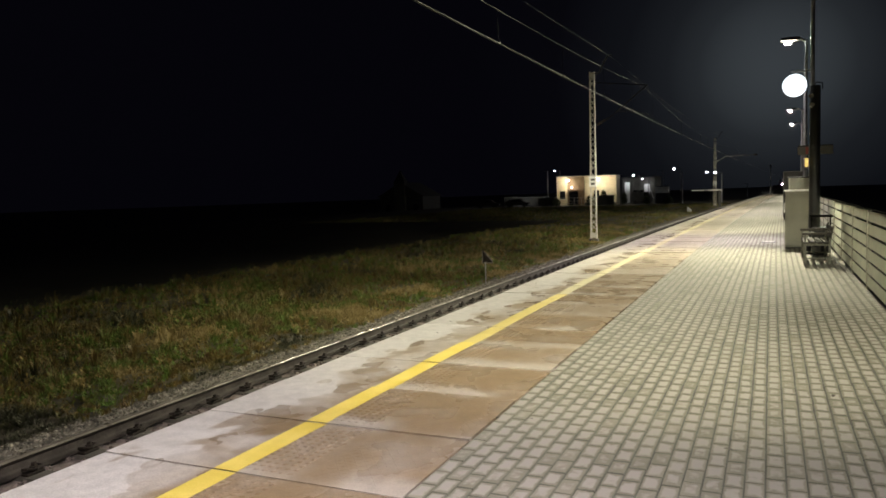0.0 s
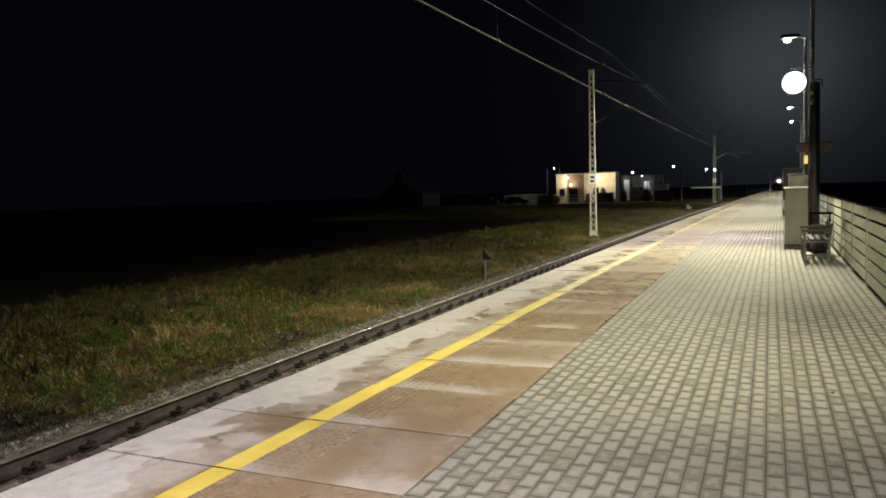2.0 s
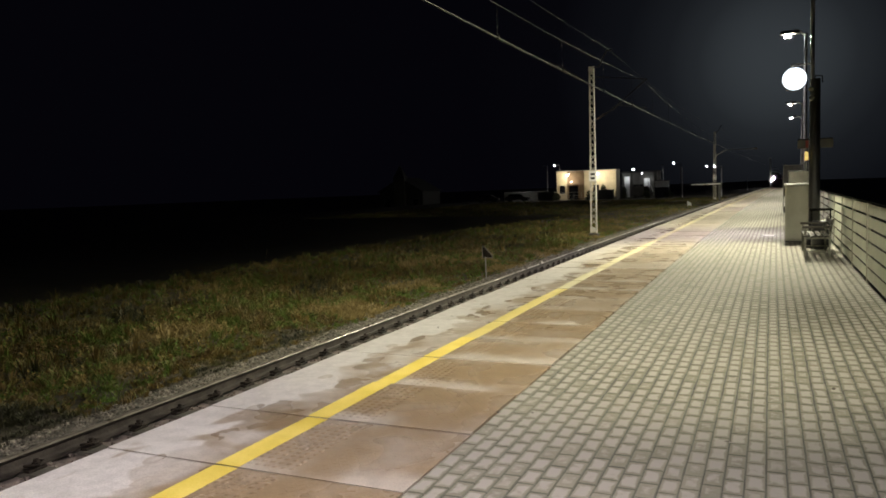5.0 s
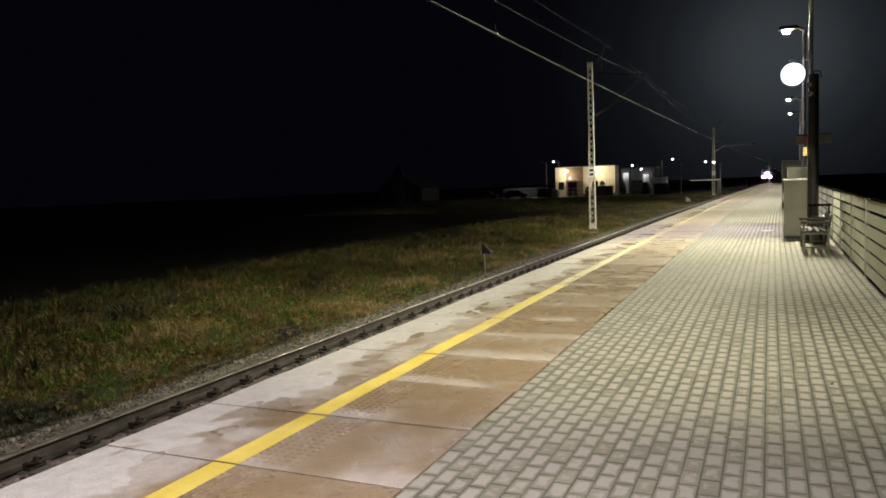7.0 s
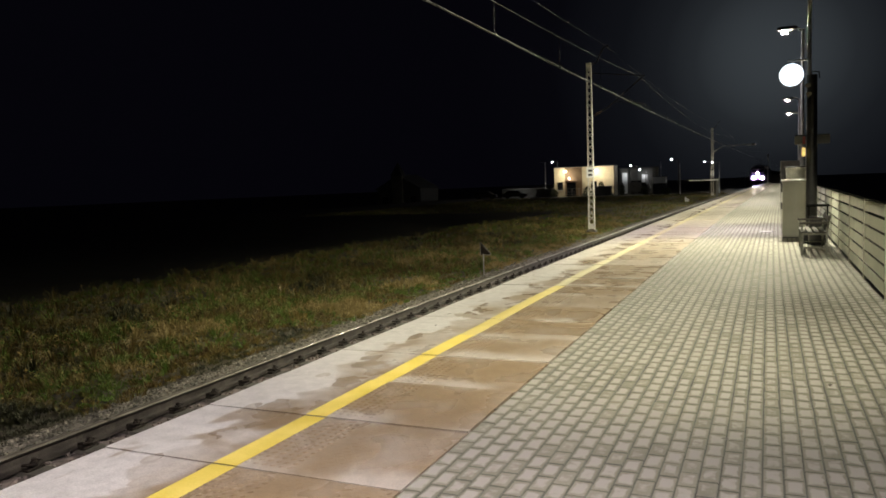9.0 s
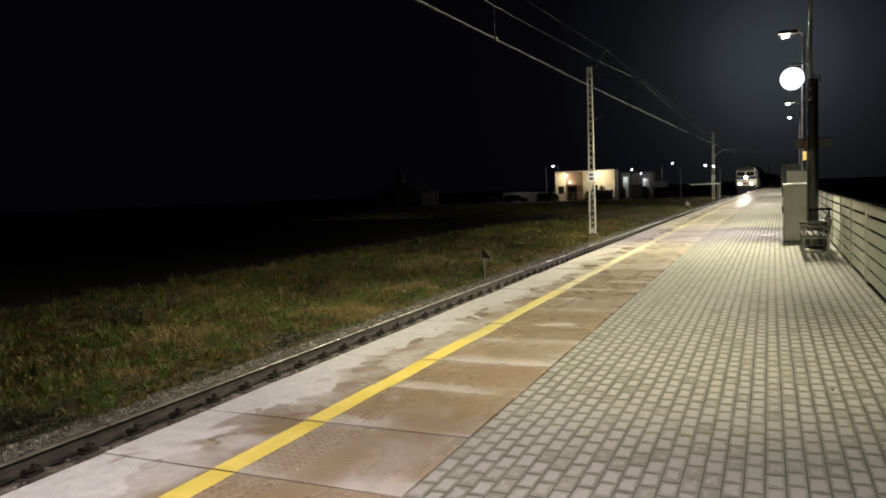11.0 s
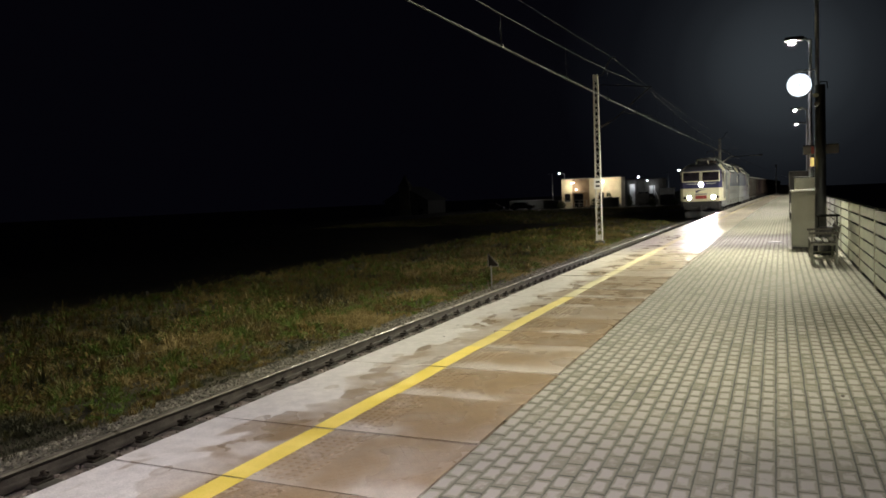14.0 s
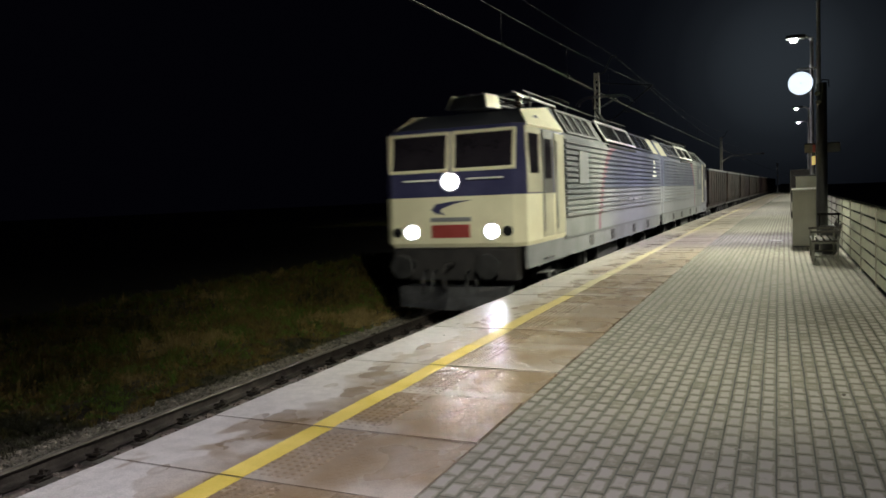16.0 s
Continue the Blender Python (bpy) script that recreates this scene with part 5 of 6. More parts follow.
def locomotive():
    wheels = []
    t = thing("electric_locomotive", pose(0, 0, 0), "silver, navy and cream electric locomotive with corrugated sides", "locomotive", "locomotives of the train")
    # body between the cabs
    part("body", Shape().loft([body_ring(-5.35), body_ring(8.25)]), LIVERY, t)
    for sx in (-1, 1):
        rib = Shape()
        for k in range(14):
            z = 1.80 + k * 0.124
            rib.loft([[(sx * (HALF + 0.002), y, z), (sx * (HALF + 0.045), y, z + 0.004), (sx * (HALF + 0.040), y, z + 0.070), (sx * (HALF + 0.002), y, z + 0.090)] for y in (-5.3, 8.2)])
        part("side_corrugation", rib, LIVERY, t, "corrugated side sheeting")
        sk = Shape().box(min(sx * 1.38, sx * 1.44), max(sx * 1.38, sx * 1.44), -7.9, 8.2, 0.92, 1.40, 0.01)
        part("skirt", sk, SKIRT, t, "grey lower skirt")
        for y in (-3.1, -0.6, 2.6, 5.2):
            part("skirt_hatch", Shape().box(min(sx * 1.442, sx * 1.452), max(sx * 1.442, sx * 1.452), y, y + 0.42, 1.0, 1.26, 0.004), UNDER, t, "dark hatch")
        part("emblem", Shape().disc((sx * (HALF + 0.05), 6.55, 3.27), (sx, 0, 0), 0.085, 0.01, 14), WHITE, t, "small round white mark")
        for k in range(3):
            part("emblem_bar", Shape().box(sx * (HALF + 0.054) - 0.005, sx * (HALF + 0.054) + 0.005, 6.18 + k * 0.10, 6.98 - k * 0.16, 2.76 + k * 0.15, 2.82 + k * 0.15), WHITE, t, "plain white bar")
        for k, (a, w) in enumerate(((0.2, 1.1), (1.5, 0.7), (2.4, 1.3), (3.9, 0.9))):
            part("lettering_bar", Shape().box(sx * (HALF + 0.052) - 0.006, sx * (HALF + 0.052) + 0.006, a, a + w, 2.0, 2.1), SKIRT, t, "unreadable dark lettering")
        part("side_plate", Shape().box(-0.012, 0.012, -0.46, 0.46, 2.52, 3.28, 0.006), SKIRT, t, "blank grey side panel", m=pose(sx * (HALF + 0.055), -3.83, 0))
        part("roof_end_panel", Shape().box(-0.32, 0.30, -0.66, 0.66, -0.01, 0.028, 0.008), DIM_CREAM, t, "plain pale panel at the roof's end", m=pose(sx * 1.24, 7.52, 3.90, 0, sx * math.degrees(math.atan2(0.56, 0.32)), 0))
        # louvres on the sloping roof side: backing, frame, bars across
        a = math.degrees(math.atan2(0.56, 0.32))
        for y, half, paint, cross, proud in ((-3.45, 1.42, ROOF_GREY, (-0.75, 0.0, 0.75), 0.0), (1.0, 2.15, WHITE, (0.0,), 0.05), (5.1, 1.7, BLUEGREY, (-0.55, 0.55), 0.0)):
            m = pose(sx * 1.24, y, 3.90, 0, sx * a, 0) @ pose(0, 0, proud)
            lv = part("roof_louvre", Shape().box(-0.30, 0.30, -half, half, -0.02 - proud, 0.02, 0.008), LOUVRE, t, "dark louvred roof panel", m=m)
            fr = Shape()
            for yy in (-half,) + cross + (half,):
                fr.box(-0.30, 0.30, yy - 0.06, yy + 0.06, 0.021, 0.055, 0.006)
            for xx in (-0.33, 0.26):
                fr.box(xx, xx + 0.07, -half - 0.03, half + 0.03, 0.021, 0.057, 0.006)
            part("louvre_frame", fr, paint, lv, "bright white louvre frame" if paint is WHITE else "grey louvre frame")
            sl = Shape()
            for k in range(int(half * 2 / 0.24)):
                yy = -half + 0.12 + k * 0.24
                sl.box(-0.25, 0.25, yy, yy + 0.03, 0.021, 0.036)
            part("louvre_grille", sl, GRILLE, lv)
        part("gutter_slot", Shape().box(min(sx * 1.44, sx * 1.51), max(sx * 1.44, sx * 1.51), -1.0, 3.1, 3.50, 3.57, 0.006), LOUVRE, t, "dark slot below the louvres")
    part("roof_deck", Shape().box(-1.05, 1.05, -5.3, 8.2, 4.184, 4.24, 0.02), ROOF_DARK, t, "dark roof deck")
    rear = Shape().box(-0.62, 0.62, 8.26, 8.48, 1.30, 3.40, 0.05)
    part("gangway_bellows", rear, UNDER, t, "black gangway bellows between the sections")
    for y in (-0.9, 1.6, 3.8):
        part("roof_case", Shape().box(-0.55, 0.45, y, y + 1.1, 4.241, 4.46, 0.03), ROOF_DARK, t, "dark equipment case on the roof")
    turn = pose(0, 0, 0)
    # cab body: leaning front, cream below and navy above
    yf, yb = -L2, -5.352

    def ring(z, front, half):
        f = 0.20
        return [(-half, yb, z), (-half, yf + front + f, z), (-half + f, yf + front, z), (half - f, yf + front, z), (half, yf + front + f, z), (half, yb, z)]
    ls = Shape().loft([ring(1.36, 0.06, HALF - 0.03), ring(1.44, 0.0, HALF), ring(2.335, 0.03, HALF)])
    ls.f = [f for f in ls.f if set(f) != {8, 9, 14, 15}]
    front_panel(ls, [(-HALF + 0.2, yf, 1.44), (HALF - 0.2, yf, 1.44), (HALF - 0.2, yf + 0.03, 2.335), (-HALF + 0.2, yf + 0.03, 2.335)], [(-0.84, 1.66, 0.14), (0.84, 1.66, 0.14)])
    low = part("cab_lower", ls, CREAM, t, "cream lower cab shell", m=turn)
    us = Shape().loft([ring(2.339, 0.034, HALF - 0.003), ring(2.80, 0.06, HALF - 0.003), ring(3.66, 0.20, HALF - 0.05)])
    us.f = [f for f in us.f if set(f) != {2, 3, 8, 9}]
    hw = HALF - 0.203
    front_panel(us, [(-hw, yf + 0.034, 2.339), (hw, yf + 0.034, 2.339), (hw, yf + 0.06, 2.80), (-hw, yf + 0.06, 2.80)], [(0, 2.62, 0.165)])
    up = part("cab_upper", us, NAVY, t, "navy upper cab shell", m=turn)
    part("cab_roof", Shape().loft([[(-HALF + 0.05, yb, 3.662), (-HALF + 0.06, yf + 0.22 + 0.2, 3.662), (-HALF + 0.26, yf + 0.22, 3.662), (HALF - 0.26, yf + 0.22, 3.662), (HALF - 0.06, yf + 0.42, 3.662), (HALF - 0.05, yb, 3.662)],
                                   [(-1.08, yb, 4.16), (-1.08, yf + 1.05, 3.99), (-0.85, yf + 0.85, 3.97), (0.85, yf + 0.85, 3.97), (1.08, yf + 1.05, 3.99), (1.08, yb, 4.16)]]), ROOF_DARK, t, "dark cab roof", m=turn)
    for sx in (-1, 1):
        # cream roof flank beside the cab
        part("roof_flank", Shape().loft([[(sx * (HALF - 0.03), yb, 3.63), (sx * (HALF - 0.035), yf + 0.45, 3.60), (sx * 1.14, yf + 0.92, 3.95), (sx * 1.09, yb, 4.15)],
                                         [(sx * (HALF - 0.01), yb, 3.67), (sx * (HALF - 0.015), yf + 0.43, 3.64), (sx * 1.16, yf + 0.90, 3.985), (sx * 1.11, yb, 4.19)]]), CREAM, t, "cream roof flank", m=turn)
        # windscreen: glass in a cream frame on the sloping front
        wx = sx * 0.672
        slope = -math.degrees(math.atan2(0.14, 0.86))
        part("windscreen", Shape().box(-0.575, 0.575, -0.014, 0.014, -0.325, 0.325, 0.01), CAB_GLASS, up, "dark windscreen", m=pose(wx, yf + 0.116, 3.195, slope, 0, 0))
        fr = Shape()
        fr.box(-0.645, 0.645, -0.03, 0.02, 0.33, 0.395, 0.02).box(-0.645, 0.645, -0.03, 0.02, -0.395, -0.33, 0.02)
        fr.box(-0.652, -0.58, -0.032, 0.022, -0.395, 0.395, 0.022).box(0.58, 0.652, -0.032, 0.022, -0.395, 0.395, 0.022)
        part("window_frame", fr, CREAM, up, "cream windscreen frame", m=pose(wx, yf + 0.116, 3.195, slope, 0, 0))
        part("handrail", Shape().tube([(wx - 0.3, yf - 0.01, 2.66), (wx + 0.42 * 1, yf - 0.01, 2.66)], 0.018, 8), WHITE, up, "white handrail")
        lamp_well(low, sx * 0.84, yf, 1.66, 0.135, 0.40, True)
        part("tail_lamp", Shape().disc((sx * 1.15, yf + 0.02, 1.66), (0, -1, 0), 0.10, 0.05, 20), WINDOW_DARK, low, "dark tail lamp")
        # cab side: pale panel, quarter window, door with window, grab rails
        part("cab_side_panel", Shape().loft([[(sx * (HALF - 0.02), yf + 0.29, z0), (sx * (HALF - 0.02), yf + 1.235, z0), (sx * (h0 + 0.006), yf + 1.235, z0), (sx * (h0 + 0.006), yf + 0.29, z0)] for z0, h0 in ((2.36, HALF), (2.80, HALF), (3.60, HALF - 0.040))]), DIM_CREAM, up, "pale cab side panel", m=turn)
        part("side_window", Shape().box(sx * HALF - 0.055, sx * HALF + 0.010, yf + 0.45, yf + 1.0, 2.72, 3.48, 0.006), CAB_GLASS, up, "dark quarter window")
        # no recess is modelled; its shade is painted into the door's colour
        d = part("door", Shape().box(sx * HALF - 0.010, sx * HALF + 0.014, yf + 1.25, yf + 1.95, 1.50, 3.58, 0.006), DOOR_DARK, t, "cab door painted dark as if recessed", m=turn)
        part("door_window", Shape().box(sx * HALF - 0.004, sx * HALF + 0.020, yf + 1.36, yf + 1.84, 2.62, 3.42, 0.006), CAB_GLASS, d)
        part("door_sill", Shape().box(sx * HALF - 0.008, sx * HALF + 0.018, yf + 1.25, yf + 1.95, 1.47, 2.33, 0.006), DIM_CREAM, d, "lower door panel")
        for yy in (1.14, 2.06):
            part("grab_rail", Shape().tube([(sx * (HALF + 0.055), yf + yy, 1.6), (sx * (HALF + 0.055), yf + yy, 3.4)], 0.016, 8), SKIRT, t, "grey grab rail", m=turn)
        part("rear_cab_panel", Shape().box(sx * HALF - 0.006, sx * HALF + 0.012, yf + 2.12, yf + 2.80, 1.46, 3.56, 0.006), DIM_CREAM, t, "plain cab side panel", m=turn)
        st = Shape()
        for k in range(3):
            st.box(sx * 1.36 - 0.12, sx * 1.36 + 0.12, yf + 1.3, yf + 1.9, 0.42 + k * 0.3, 0.45 + k * 0.3, 0.005)
        part("steps", st, UNDER, t, "steel cab steps", m=turn)
        b = part("buffer", Shape().tube([(sx * 0.88, yf + 0.1, 1.03), (sx * 0.88, yf - 0.38, 1.03)], 0.11, 12), BUFFER, t, "grey buffer", m=turn)
        part("buffer_plate", Shape().disc((sx * 0.88, yf - 0.38, 1.03), (0, -1, 0), 0.24, 0.04, 20), BUFFER, b)
    lamp_well(up, 0, yf + 0.05, 2.62, 0.16, 0.46, True)
    part("number_plate", Shape().box(-0.40, 0.40, yf - 0.022, yf - 0.002, 1.55, 1.80, 0.006), RED, low, "plain red plate")
    part("vent_strip", Shape().box(-0.42, 0.42, yf - 0.016, yf + 0.02, 1.86, 1.94, 0.006), SKIRT, low)
    # dark sweep painted on the cream front
    sw = [(-0.40, 2.10), (-0.30, 2.20), (0.05, 2.245), (0.46, 2.26), (0.10, 2.20), (-0.16, 2.12), (-0.22, 2.07), (-0.12, 1.98), (-0.34, 2.03)]
    part("front_emblem", Shape().extrude_y(sw, yf + 0.004, yf + 0.018), NAVY, low, "dark curved sweep")
    beam = Shape().box(-1.30, 1.30, yf + 0.02, yf + 0.35, 0.72, 1.34, 0.03)
    part("snow_plough", Shape().loft([[(-1.15, yf - 0.02, z0), (0, yf - 0.02 - d, z0), (1.15, yf - 0.02, z0), (1.15, yf + 0.2, z0), (-1.15, yf + 0.2, z0)] for z0, d in ((0.2, 0.35), (0.42, 0.22), (0.62, 0.18))]), PLOUGH, t, "worn pale snow plough")
    part("buffer_beam", beam, UNDER, t, "dirty buffer beam", m=turn)
    hk = Shape().tube([(0, yf + 0.05, 1.03), (0, yf - 0.3, 1.03), (0, yf - 0.42, 0.92), (0, yf - 0.36, 0.62)], 0.05, 8)
    part("coupling", hk, UNDER, t, "hanging screw coupling", m=turn)
    for x in (-0.55, -0.35, 0.35, 0.55):
        part("brake_hose", Shape().tube([(x, yf + 0.04, 0.92), (x, yf - 0.14, 0.88), (x * 1.05, yf - 0.2, 0.55), (x, yf - 0.08, 0.40)], 0.028, 7), BLACK, t, m=turn)
    part("roof_box", Shape().loft([[(-0.42, yf + 1.0, 4.08), (0.42, yf + 1.0, 4.08), (0.42, yf + 1.75, 4.12), (-0.42, yf + 1.75, 4.12)],
                                   [(-0.34, yf + 1.15, 4.36), (0.34, yf + 1.15, 4.36), (0.36, yf + 1.75, 4.38), (-0.36, yf + 1.75, 4.38)]]), ROOF_DARK, t, "dark roof fairing", m=turn)
    for sx in (-1, 1):
        part("fairing_side", Shape().loft([[(sx * 0.425, yf + 1.0, 4.09), (sx * 0.425, yf + 1.78, 4.13), (sx * 0.368, yf + 1.78, 4.40), (sx * 0.345, yf + 1.14, 4.38)],
                                           [(sx * 0.445, yf + 0.98, 4.09), (sx * 0.445, yf + 1.80, 4.13), (sx * 0.385, yf + 1.80, 4.41), (sx * 0.36, yf + 1.12, 4.39)]]), CREAM, t, "cream side of the roof fairing", m=turn)
    # folded current collector on its insulated frame
    pan = Shape()
    for sx in (-0.5, 0.5):
        pan.tube([(sx, -5.6, 4.52), (sx, -2.6, 4.52)], 0.03, 8)
    for y in (-5.6, -4.1, -2.6):
        pan.tube([(-0.5, y, 4.52), (0.5, y, 4.52)], 0.03, 8)
    base = part("pantograph_base", pan, GALV, t, "pale steel frame on the roof", m=turn)
    for sx in (-0.5, 0.5):
        for y in (-5.4, -2.8):
            ins = Shape()
            for k in range(4):
                ins.disc((sx, y, 4.24 + k * 0.065), (0, 0, 1), 0.075, 0.05, 10)
            part("insulator", ins, PORCELAIN, base)
    arm = Shape()
    for sx in (-0.45, 0.45):
        arm.tube([(sx, -2.8, 4.55), (sx * 0.7, -5.3, 4.62), (sx * 0.5, -3.1, 4.66)], 0.024, 8)
    for dy in (-0.15, 0.15):
        arm.tube([(-0.95, dy - 3.1, 4.54), (-0.6, dy - 3.1, 4.69), (0.6, dy - 3.1, 4.69), (0.95, dy - 3.1, 4.54)], 0.022, 8)
    part("pantograph_linkage", arm, SHADED_STEEL, base, "folded current collector")
    bogie(t, -4.15, wheels, 3.2, 0.61)
    bogie(t, 4.6, wheels, 3.2, 0.61)
    bar = Shape()
    for sx in (-0.62, 0.62):
        bar.tube([(sx, -5.4, 4.60), (sx, 0, 4.56), (sx, 5.9, 4.60)], 0.016, 8)
        for y in (-5, -2, 2, 5):
            bar.tube([(sx, y, 4.2), (sx, y, 4.58)], 0.03, 8)
    part("roof_conductor", bar, OLD_STEEL, t, "grey roof conductor rails")
    part("underframe_tank", Shape().box(-1.2, 1.2, -1.35, 1.35, 0.45, 1.30, 0.06), UNDER, t)
    return t, wheels


def wagon():
    """An open high-sided bulk wagon with ribbed sides, 12.8 m over its body."""
    wheels = []
    t = thing("open_wagon", pose(0, 0, 0), "rusty brown high-sided open goods wagon", "wagon", "wagons of the train")
    for sx in (-1, 1):
        part("side_wall", Shape().box(sx * 1.40 - 0.03, sx * 1.40 + 0.03, -6.4, 6.4, 1.25, 3.35, 0.01), WAGON, t)
        for k in range(9):
            y = -6.2 + k * 1.55
            part("side_post", Shape().box(sx * 1.435, sx * 1.435 + sx * 0.022, y - 0.07, y + 0.07, 1.25, 3.3, 0.01) if sx > 0 else Shape().box(-1.457, -1.435, y - 0.07, y + 0.07, 1.25, 3.3, 0.01), WAGON, t)
        part("top_edge", Shape().box(sx * 1.42 - 0.07, sx * 1.42 + 0.07, -6.45, 6.45, 3.352, 3.43, 0.012), SKIRT, t, "worn pale top edge")
        part("sole_bar", Shape().box(sx * 1.2 - 0.06, sx * 1.2 + 0.06, -6.6, 6.6, 0.95, 1.24, 0.01), UNDER, t)
    for e in (-1, 1):
        part("end_wall", Shape().box(-1.36, 1.36, e * 6.4 - 0.035, e * 6.4 + 0.035, 1.25, 3.35, 0.01), WAGON, t)
        for sx in (-1, 1):
            part("buffer", Shape().tube([(sx * 0.88, e * 6.6, 1.03), (sx * 0.88, e * 7.0, 1.03)], 0.10, 10), UNDER, t)
        bogie(t, e * 4.3, wheels, 1.8, 0.46)
    part("floor", Shape().box(-1.37, 1.37, -6.38, 6.38, 1.1, 1.26, 0.01), WAGON, t)
    load = Shape()
    rng = random.Random(2)
    rows = [[(x, -6.3 + k * 1.05, 2.75 + 0.4 * (1 - abs(x) / 1.4) + 0.12 * rng.random()) for x in (-1.36, -0.7, 0, 0.7, 1.36)] for k in range(13)]
    load.loft(rows, caps=False, closed=False)
    part("coal_load", load, BLACK, t, "dark bulk load")
    return t, wheels


def raised_pantograph(loco):
    """The collector that takes the current, up against the wire."""
    frame_bars = Shape()
    for sx in (-0.45, 0.45):
        frame_bars.tube([(sx, 4.3, 4.50), (sx, 6.4, 4.50)], 0.028, 8)
    for y in (4.3, 6.4):
        frame_bars.tube([(-0.45, y, 4.50), (0.45, y, 4.50)], 0.028, 8)
    base = part("rear_pantograph_base", frame_bars, GALV, loco, "steel frame on the rear roof")
    for sx in (-0.45, 0.45):
        for y in (4.5, 6.2):
            ins = Shape()
            for k in range(4):
                ins.disc((sx, y, 4.24 + k * 0.06), (0, 0, 1), 0.075, 0.045, 10)
            part("insulator", ins, PORCELAIN, base)
    part("lower_arm", Shape().tube([(0, 6.2, 4.55), (0, 4.1, 5.08)], 0.035, 8), OLD_STEEL, base)
    part("guide_rod", Shape().tube([(0.12, 5.9, 4.54), (0.12, 4.0, 5.0)], 0.014, 6), OLD_STEEL, base)
    upper = Shape()
    for sx in (-1, 1):
        upper.tube([(sx * 0.06, 4.1, 5.08), (sx * 0.42, 5.5, 5.60)], 0.02, 8)
    part("upper_arm", upper, OLD_STEEL, base)
    for dy in (-0.17, 0.17):
        bow = Shape().tube([(-0.98, 5.5 + dy, 5.42), (-0.88, 5.5 + dy, 5.56), (-0.66, 5.5 + dy, 5.66), (0, 5.5 + dy, 5.69), (0.66, 5.5 + dy, 5.66), (0.88, 5.5 + dy, 5.56), (0.98, 5.5 + dy, 5.42)], 0.02, 8)
        part("collector_bow", bow, GALV, base, "pale curved collector bow")


LOCO, LOCO_WHEELS = locomotive()
SECOND = copy_thing(LOCO, pose(0, 0, 0))
raised_pantograph(LOCO)
SECOND["label"] = "second silver and cream electric locomotive coupled behind another"
for ob in SECOND.children_recursive:
    if ob.name.startswith("headlamp"):
        ob.data = ob.data.copy()
        ob.data.materials[0] = WINDOW_DARK
        ob["label"] = "unlit lamp"
    elif ob.name.startswith("emblem"):
        # its mark sits nearer the cab and is grey
        ob.matrix_basis = pose(0, -9.3, 0)
        ob.data = ob.data.copy()
        ob.data.materials[0] = SKIRT
        ob["label"] = "plain grey mark"
    elif ob.type == "MESH" and ob.data.materials and ob.data.materials[0] in (CREAM, NAVY):
        # the second section is painted grey at its cab
        ob.data = ob.data.copy()
        ob.data.materials[0] = PALE if ob.data.materials[0] == CREAM else BLUEGREY
        if ob.get("label"):
            ob["label"] = ob["label"].replace("cream", "pale grey").replace("navy", "blue-grey")
FIRST_WAGON, _ = wagon()
WAGONS = [FIRST_WAGON] + [copy_thing(FIRST_WAGON, pose(0, 0, 0)) for _ in range(8)]

# ---------------------------------------------------------------- paving pieces
def slabs():
    t = thing("platform_edge", pose(0, 0, 0), "row of damp brown-grey concrete edge slabs with a yellow line", "", "", "structure")
    w = PAVED - EDGE

    def slab_mesh(detail):
        s = Shape()
        s.box(0.0, w - 0.004, 0.006, 0.994, -0.11, 0.0)
        if detail:
            for i in range(6):
                for j in range(14):
                    x, y = 1.10 + i * 0.062, 0.09 + j * 0.0635
                    s.add([(x + 0.025 * math.cos(q * 1.0472), y + 0.025 * math.sin(q * 1.0472), -0.0005) for q in range(6)]
                          + [(x + 0.010 * math.cos(q * 1.0472), y + 0.010 * math.sin(q * 1.0472), 0.005) for q in range(6)],
                          [(6, 7, 8, 9, 10, 11)] + [(q, (q + 1) % 6, 6 + (q + 1) % 6, 6 + q) for q in range(6)])
            for i in range(16):
                for j in range(20):
                    x, y = 1.57 + i * 0.037, 0.06 + j * 0.0465
                    d = 0.011 if (i + j) % 2 else -0.011
                    s.add([(x - 0.013, y - d, -0.0005), (x + 0.013, y + d, -0.0005), (x + 0.011, y + d + 0.006, 0.0009), (x - 0.015, y - d + 0.006, 0.0009), (x - 0.013, y - d + 0.012, -0.0005), (x + 0.013, y + d + 0.012, -0.0005)],
                          [(0, 1, 2, 3), (3, 2, 5, 4)])
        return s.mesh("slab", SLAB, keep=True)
    rich, plain = slab_mesh(True), slab_mesh(False)
    # three yellows: the line turns paler in steps along the platform
    paints = [Shape().box(STRIPE - EDGE - 0.005, STRIPE - EDGE + 0.172, 0.006, 0.994, -0.004, 0.002).mesh("yellow_stripe", p) for p in (YELLOW, HALF_YELLOW, PALE_YELLOW)]
    for k in range(-30, 172):
        y = 0.462 + k
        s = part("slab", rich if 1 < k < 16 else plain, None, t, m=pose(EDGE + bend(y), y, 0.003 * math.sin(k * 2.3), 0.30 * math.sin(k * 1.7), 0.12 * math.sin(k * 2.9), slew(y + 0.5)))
        part("yellow_stripe", paints[0 if k < 7 else 1 if k < 11 else 2], None, s, "yellow warning line")


slabs()


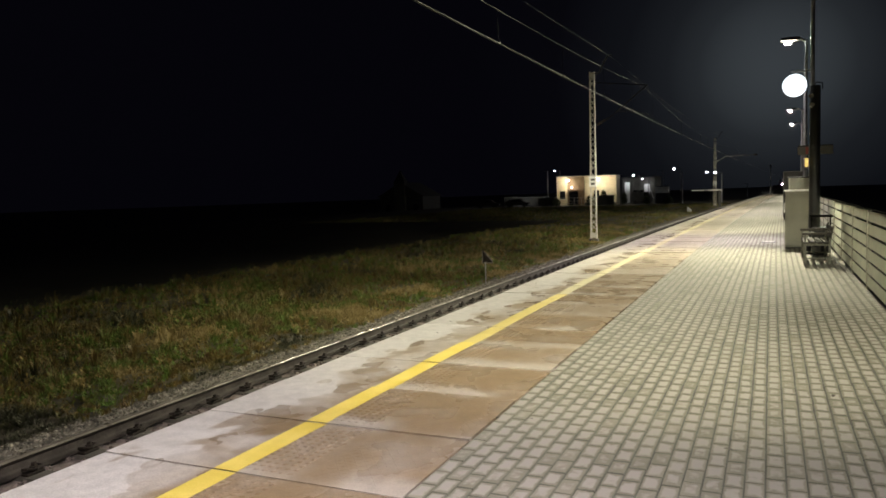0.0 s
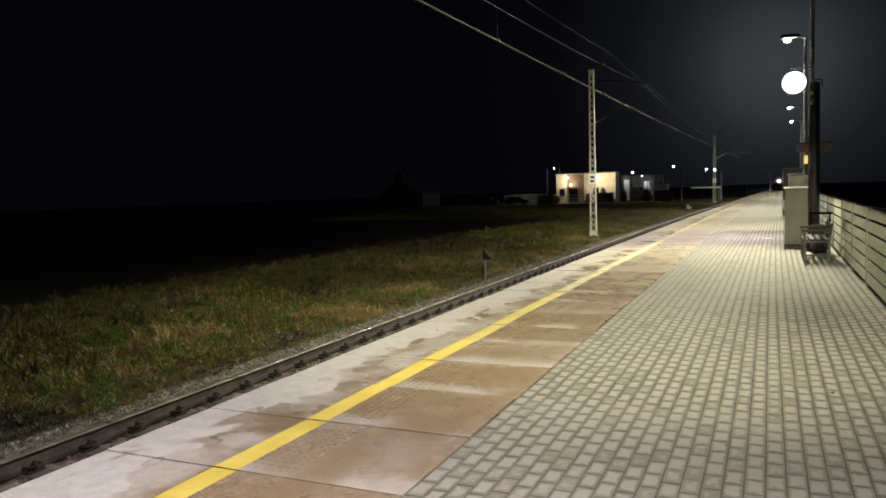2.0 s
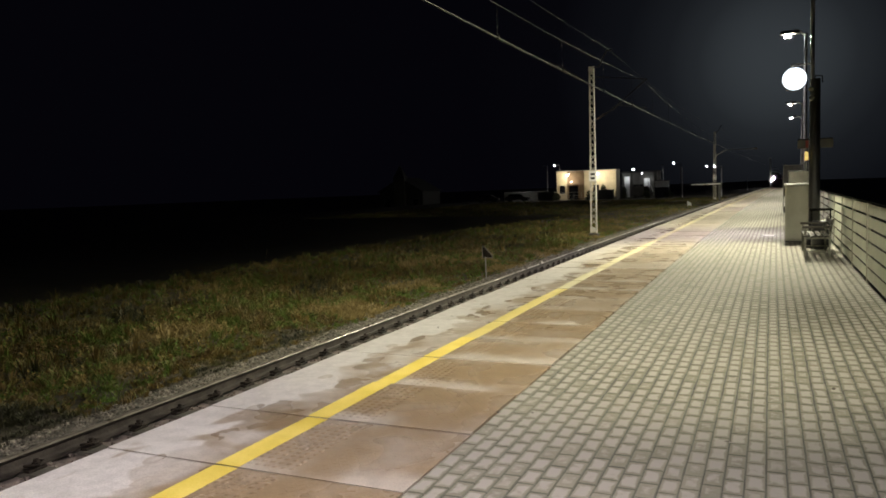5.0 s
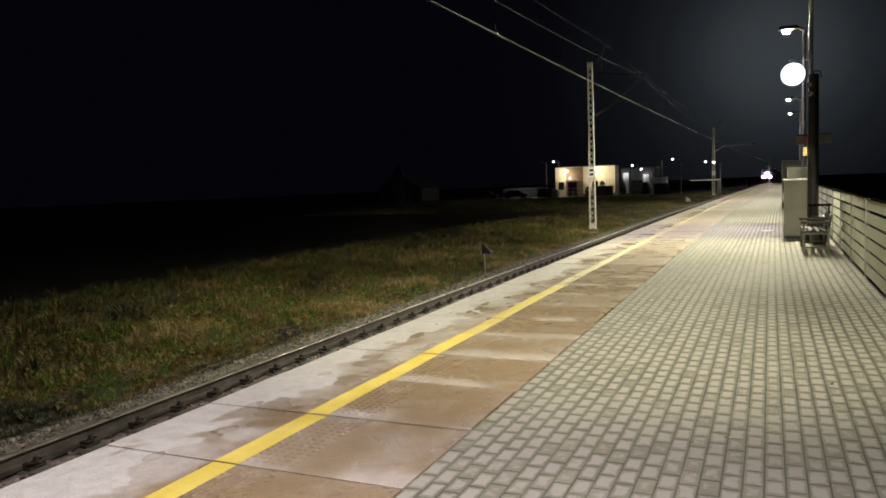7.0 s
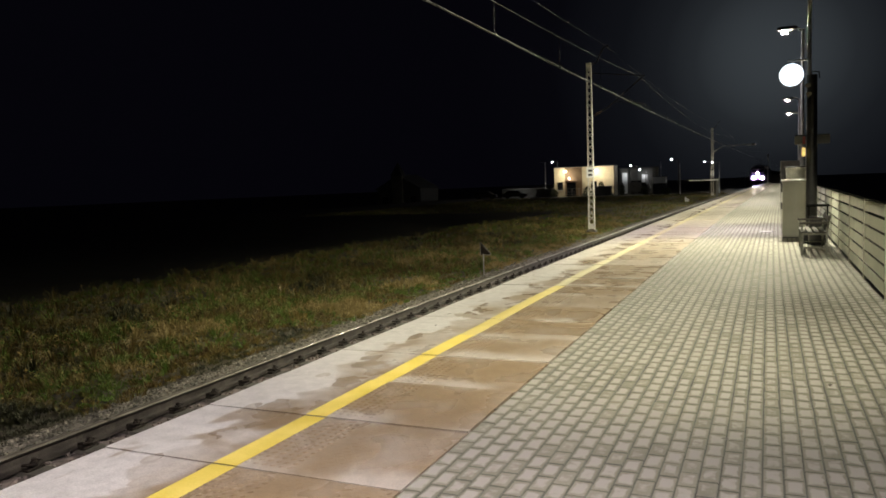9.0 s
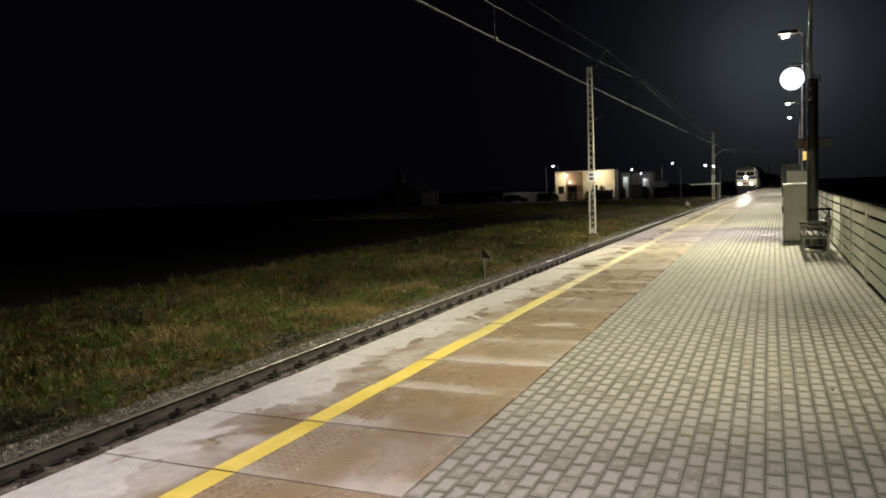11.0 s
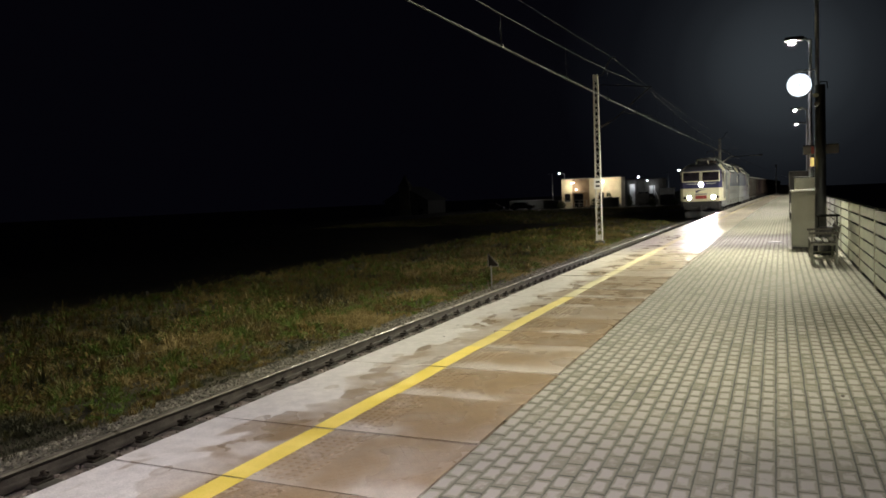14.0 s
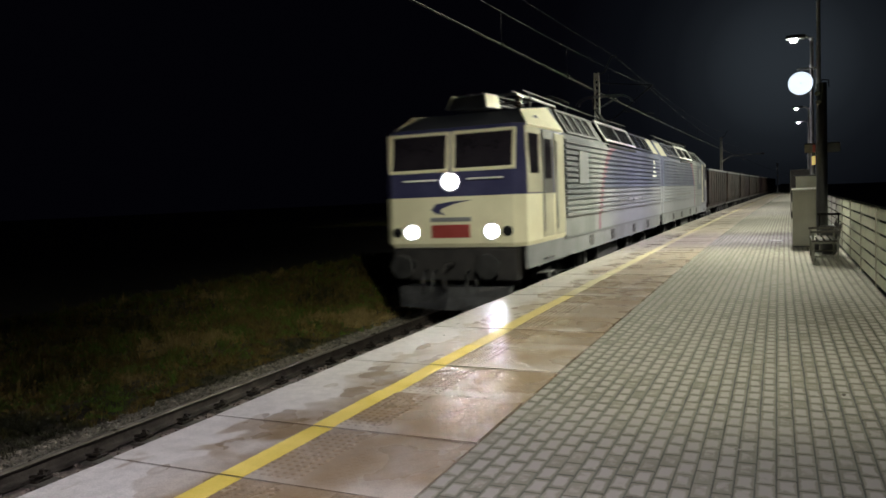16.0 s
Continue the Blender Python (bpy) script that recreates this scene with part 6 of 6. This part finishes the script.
def pavers():
    t = thing("paving", pose(0, 0, 0), "grey-beige concrete block paving laid in lengthwise courses", "", "", "structure")
    rng = random.Random(11)
    pitch_x, pitch_y = 0.1059, 0.2012
    cols = 30
    gx, gy, ex, ey = 0.0022, 0.0018, 0.0050, 0.0058

    def block(x0, y0, z, tx=0.0, ty=0.0):
        """Bottom ring, chamfer ring and top of one block."""
        x1, y1, x0, y0 = x0 + pitch_x - gx, y0 + pitch_y - gy, x0 + gx, y0 + gy
        v = [(a, b, z - d) for d in (0.022, 0.007) for a, b in ((x0, y0), (x1, y0), (x1, y1), (x0, y1))]
        v += [(a, b, z - 0.0012) for a, b in ((x0 + ex, y0 + ey), (x1 - ex, y0 + ey), (x1 - ex, y1 - ey), (x0 + ex, y1 - ey))]
        fx, fy = ex + 0.021, ey + 0.042
        return v + [(x0 + fx, y0 + fy, z - tx - ty), (x1 - fx, y0 + fy, z + tx - ty), (x1 - fx, y1 - fy, z + tx + ty), (x0 + fx, y1 - fy, z - tx + ty)]
    FACES = [(12, 13, 14, 15)] + [(a + q, a + (q + 1) % 4, a + 4 + (q + 1) % 4, a + 4 + q) for a in (8, 4, 0) for q in range(4)]

    def finish(me, per):
        me.materials.append(PAVER)
        me.materials.append(PAVER_EDGE)
        wear = me.attributes.new("wear", "FLOAT", "POINT")
        wear.data.foreach_set("value", np.tile(np.repeat((0.0, 0.0, 0.0, 1.0), 4), len(me.vertices) // 16))
        me.polygons.foreach_set("material_index", np.array(per, dtype=np.int32))
        return me
    KIND = [0] * 5 + [1] * 8
    single = bpy.data.meshes.new("paver")
    single.from_pydata(block(0, 0, 0), [], FACES)
    finish(single, KIND)
    V, F, K = [], [], []
    count = 0
    for c in range(cols):
        off = 0.5 * pitch_y * (c % 2) + rng.uniform(-0.03, 0.03)
        x = PAVED + 0.002 + c * pitch_x
        y = -12.0 + off
        while y < PLATFORM_END - 0.3:
            z = rng.uniform(-0.0014, 0.0007)
            near = 3.4 < y < 5.45
            if near and count < 300:
                part("paver", single, None, t, m=pose(x + bend(y), y, z, rng.uniform(-0.6, 0.6), rng.uniform(-0.9, 0.9), rng.uniform(-0.5, 0.5)))
                count += 1
            else:
                n = len(V)
                laid = block(x + bend(y) + rng.uniform(-0.001, 0.001), y, z, rng.uniform(-0.0004, 0.0004), rng.uniform(-0.0004, 0.0004))
                if y < 30:
                    # knocked corners: each draws in a little, so that the joints vary
                    drawn = [(sx * 0.007 * rng.random() ** 1.5, sy * 0.009 * rng.random() ** 1.5) for sx, sy in ((1, 1), (-1, 1), (-1, -1), (1, -1))]
                    laid = [(a + drawn[q % 4][0], b + drawn[q % 4][1], c2) for q, (a, b, c2) in enumerate(laid)]
                V += laid
                some = 13 if y < 30 else 9
                F += [tuple(q + n for q in f) for f in FACES[:some]]
                K += KIND[:some]
            y += pitch_y
    me = bpy.data.meshes.new("paver_field")
    me.from_pydata(V, [], F)
    finish(me, K)
    ob = new("paver_field", me)
    ob.parent = t
    tagged(ob, "", "", "", "stuff")


pavers()

# ---------------------------------------------------------------- movement
SPEED, ARRIVED = 22.3, 13.0      # metres a second; where the nose stands at the end


def motions():
    def run(ob, behind, about=0.0):
        rows = []
        for k in range(33):
            t = k * 0.5
            y = ARRIVED + SPEED * (16.0 - t) + behind
            rows.append((t, on(TRACK, y, RAIL) @ pose(0, 0, 0, 0, 0, about)))
        walk(ob, rows)

    def roll(ob, y, r, way=1.0):
        """A wheelset turning on its bogie as the train rolls."""
        steps = int(16.0 * SPEED / r / 1.4) + 1
        walk(ob, [(16.0 * k / steps, pose(0, y, r, way * math.degrees(16.0 * SPEED / r * k / steps))) for k in range(steps + 1)])
    run(LOCO, L2)
    run(SECOND, L2 + 17.2, 180.0)
    for k, w in enumerate(WAGONS):
        run(w, 17.2 + 16.7 + 7.4 + k * 14.0)

    for loco, way in ((LOCO, 1.0), (SECOND, -1.0)):
        for ob in loco.children_recursive:
            if ob.name.startswith("wheelset"):
                roll(ob, ob.location.y, ob.location.z, way)
    for w in WAGONS:
        for ob in w.children_recursive:
            if ob.name.startswith("wheelset"):
                roll(ob, ob.location.y, ob.location.z)


motions()
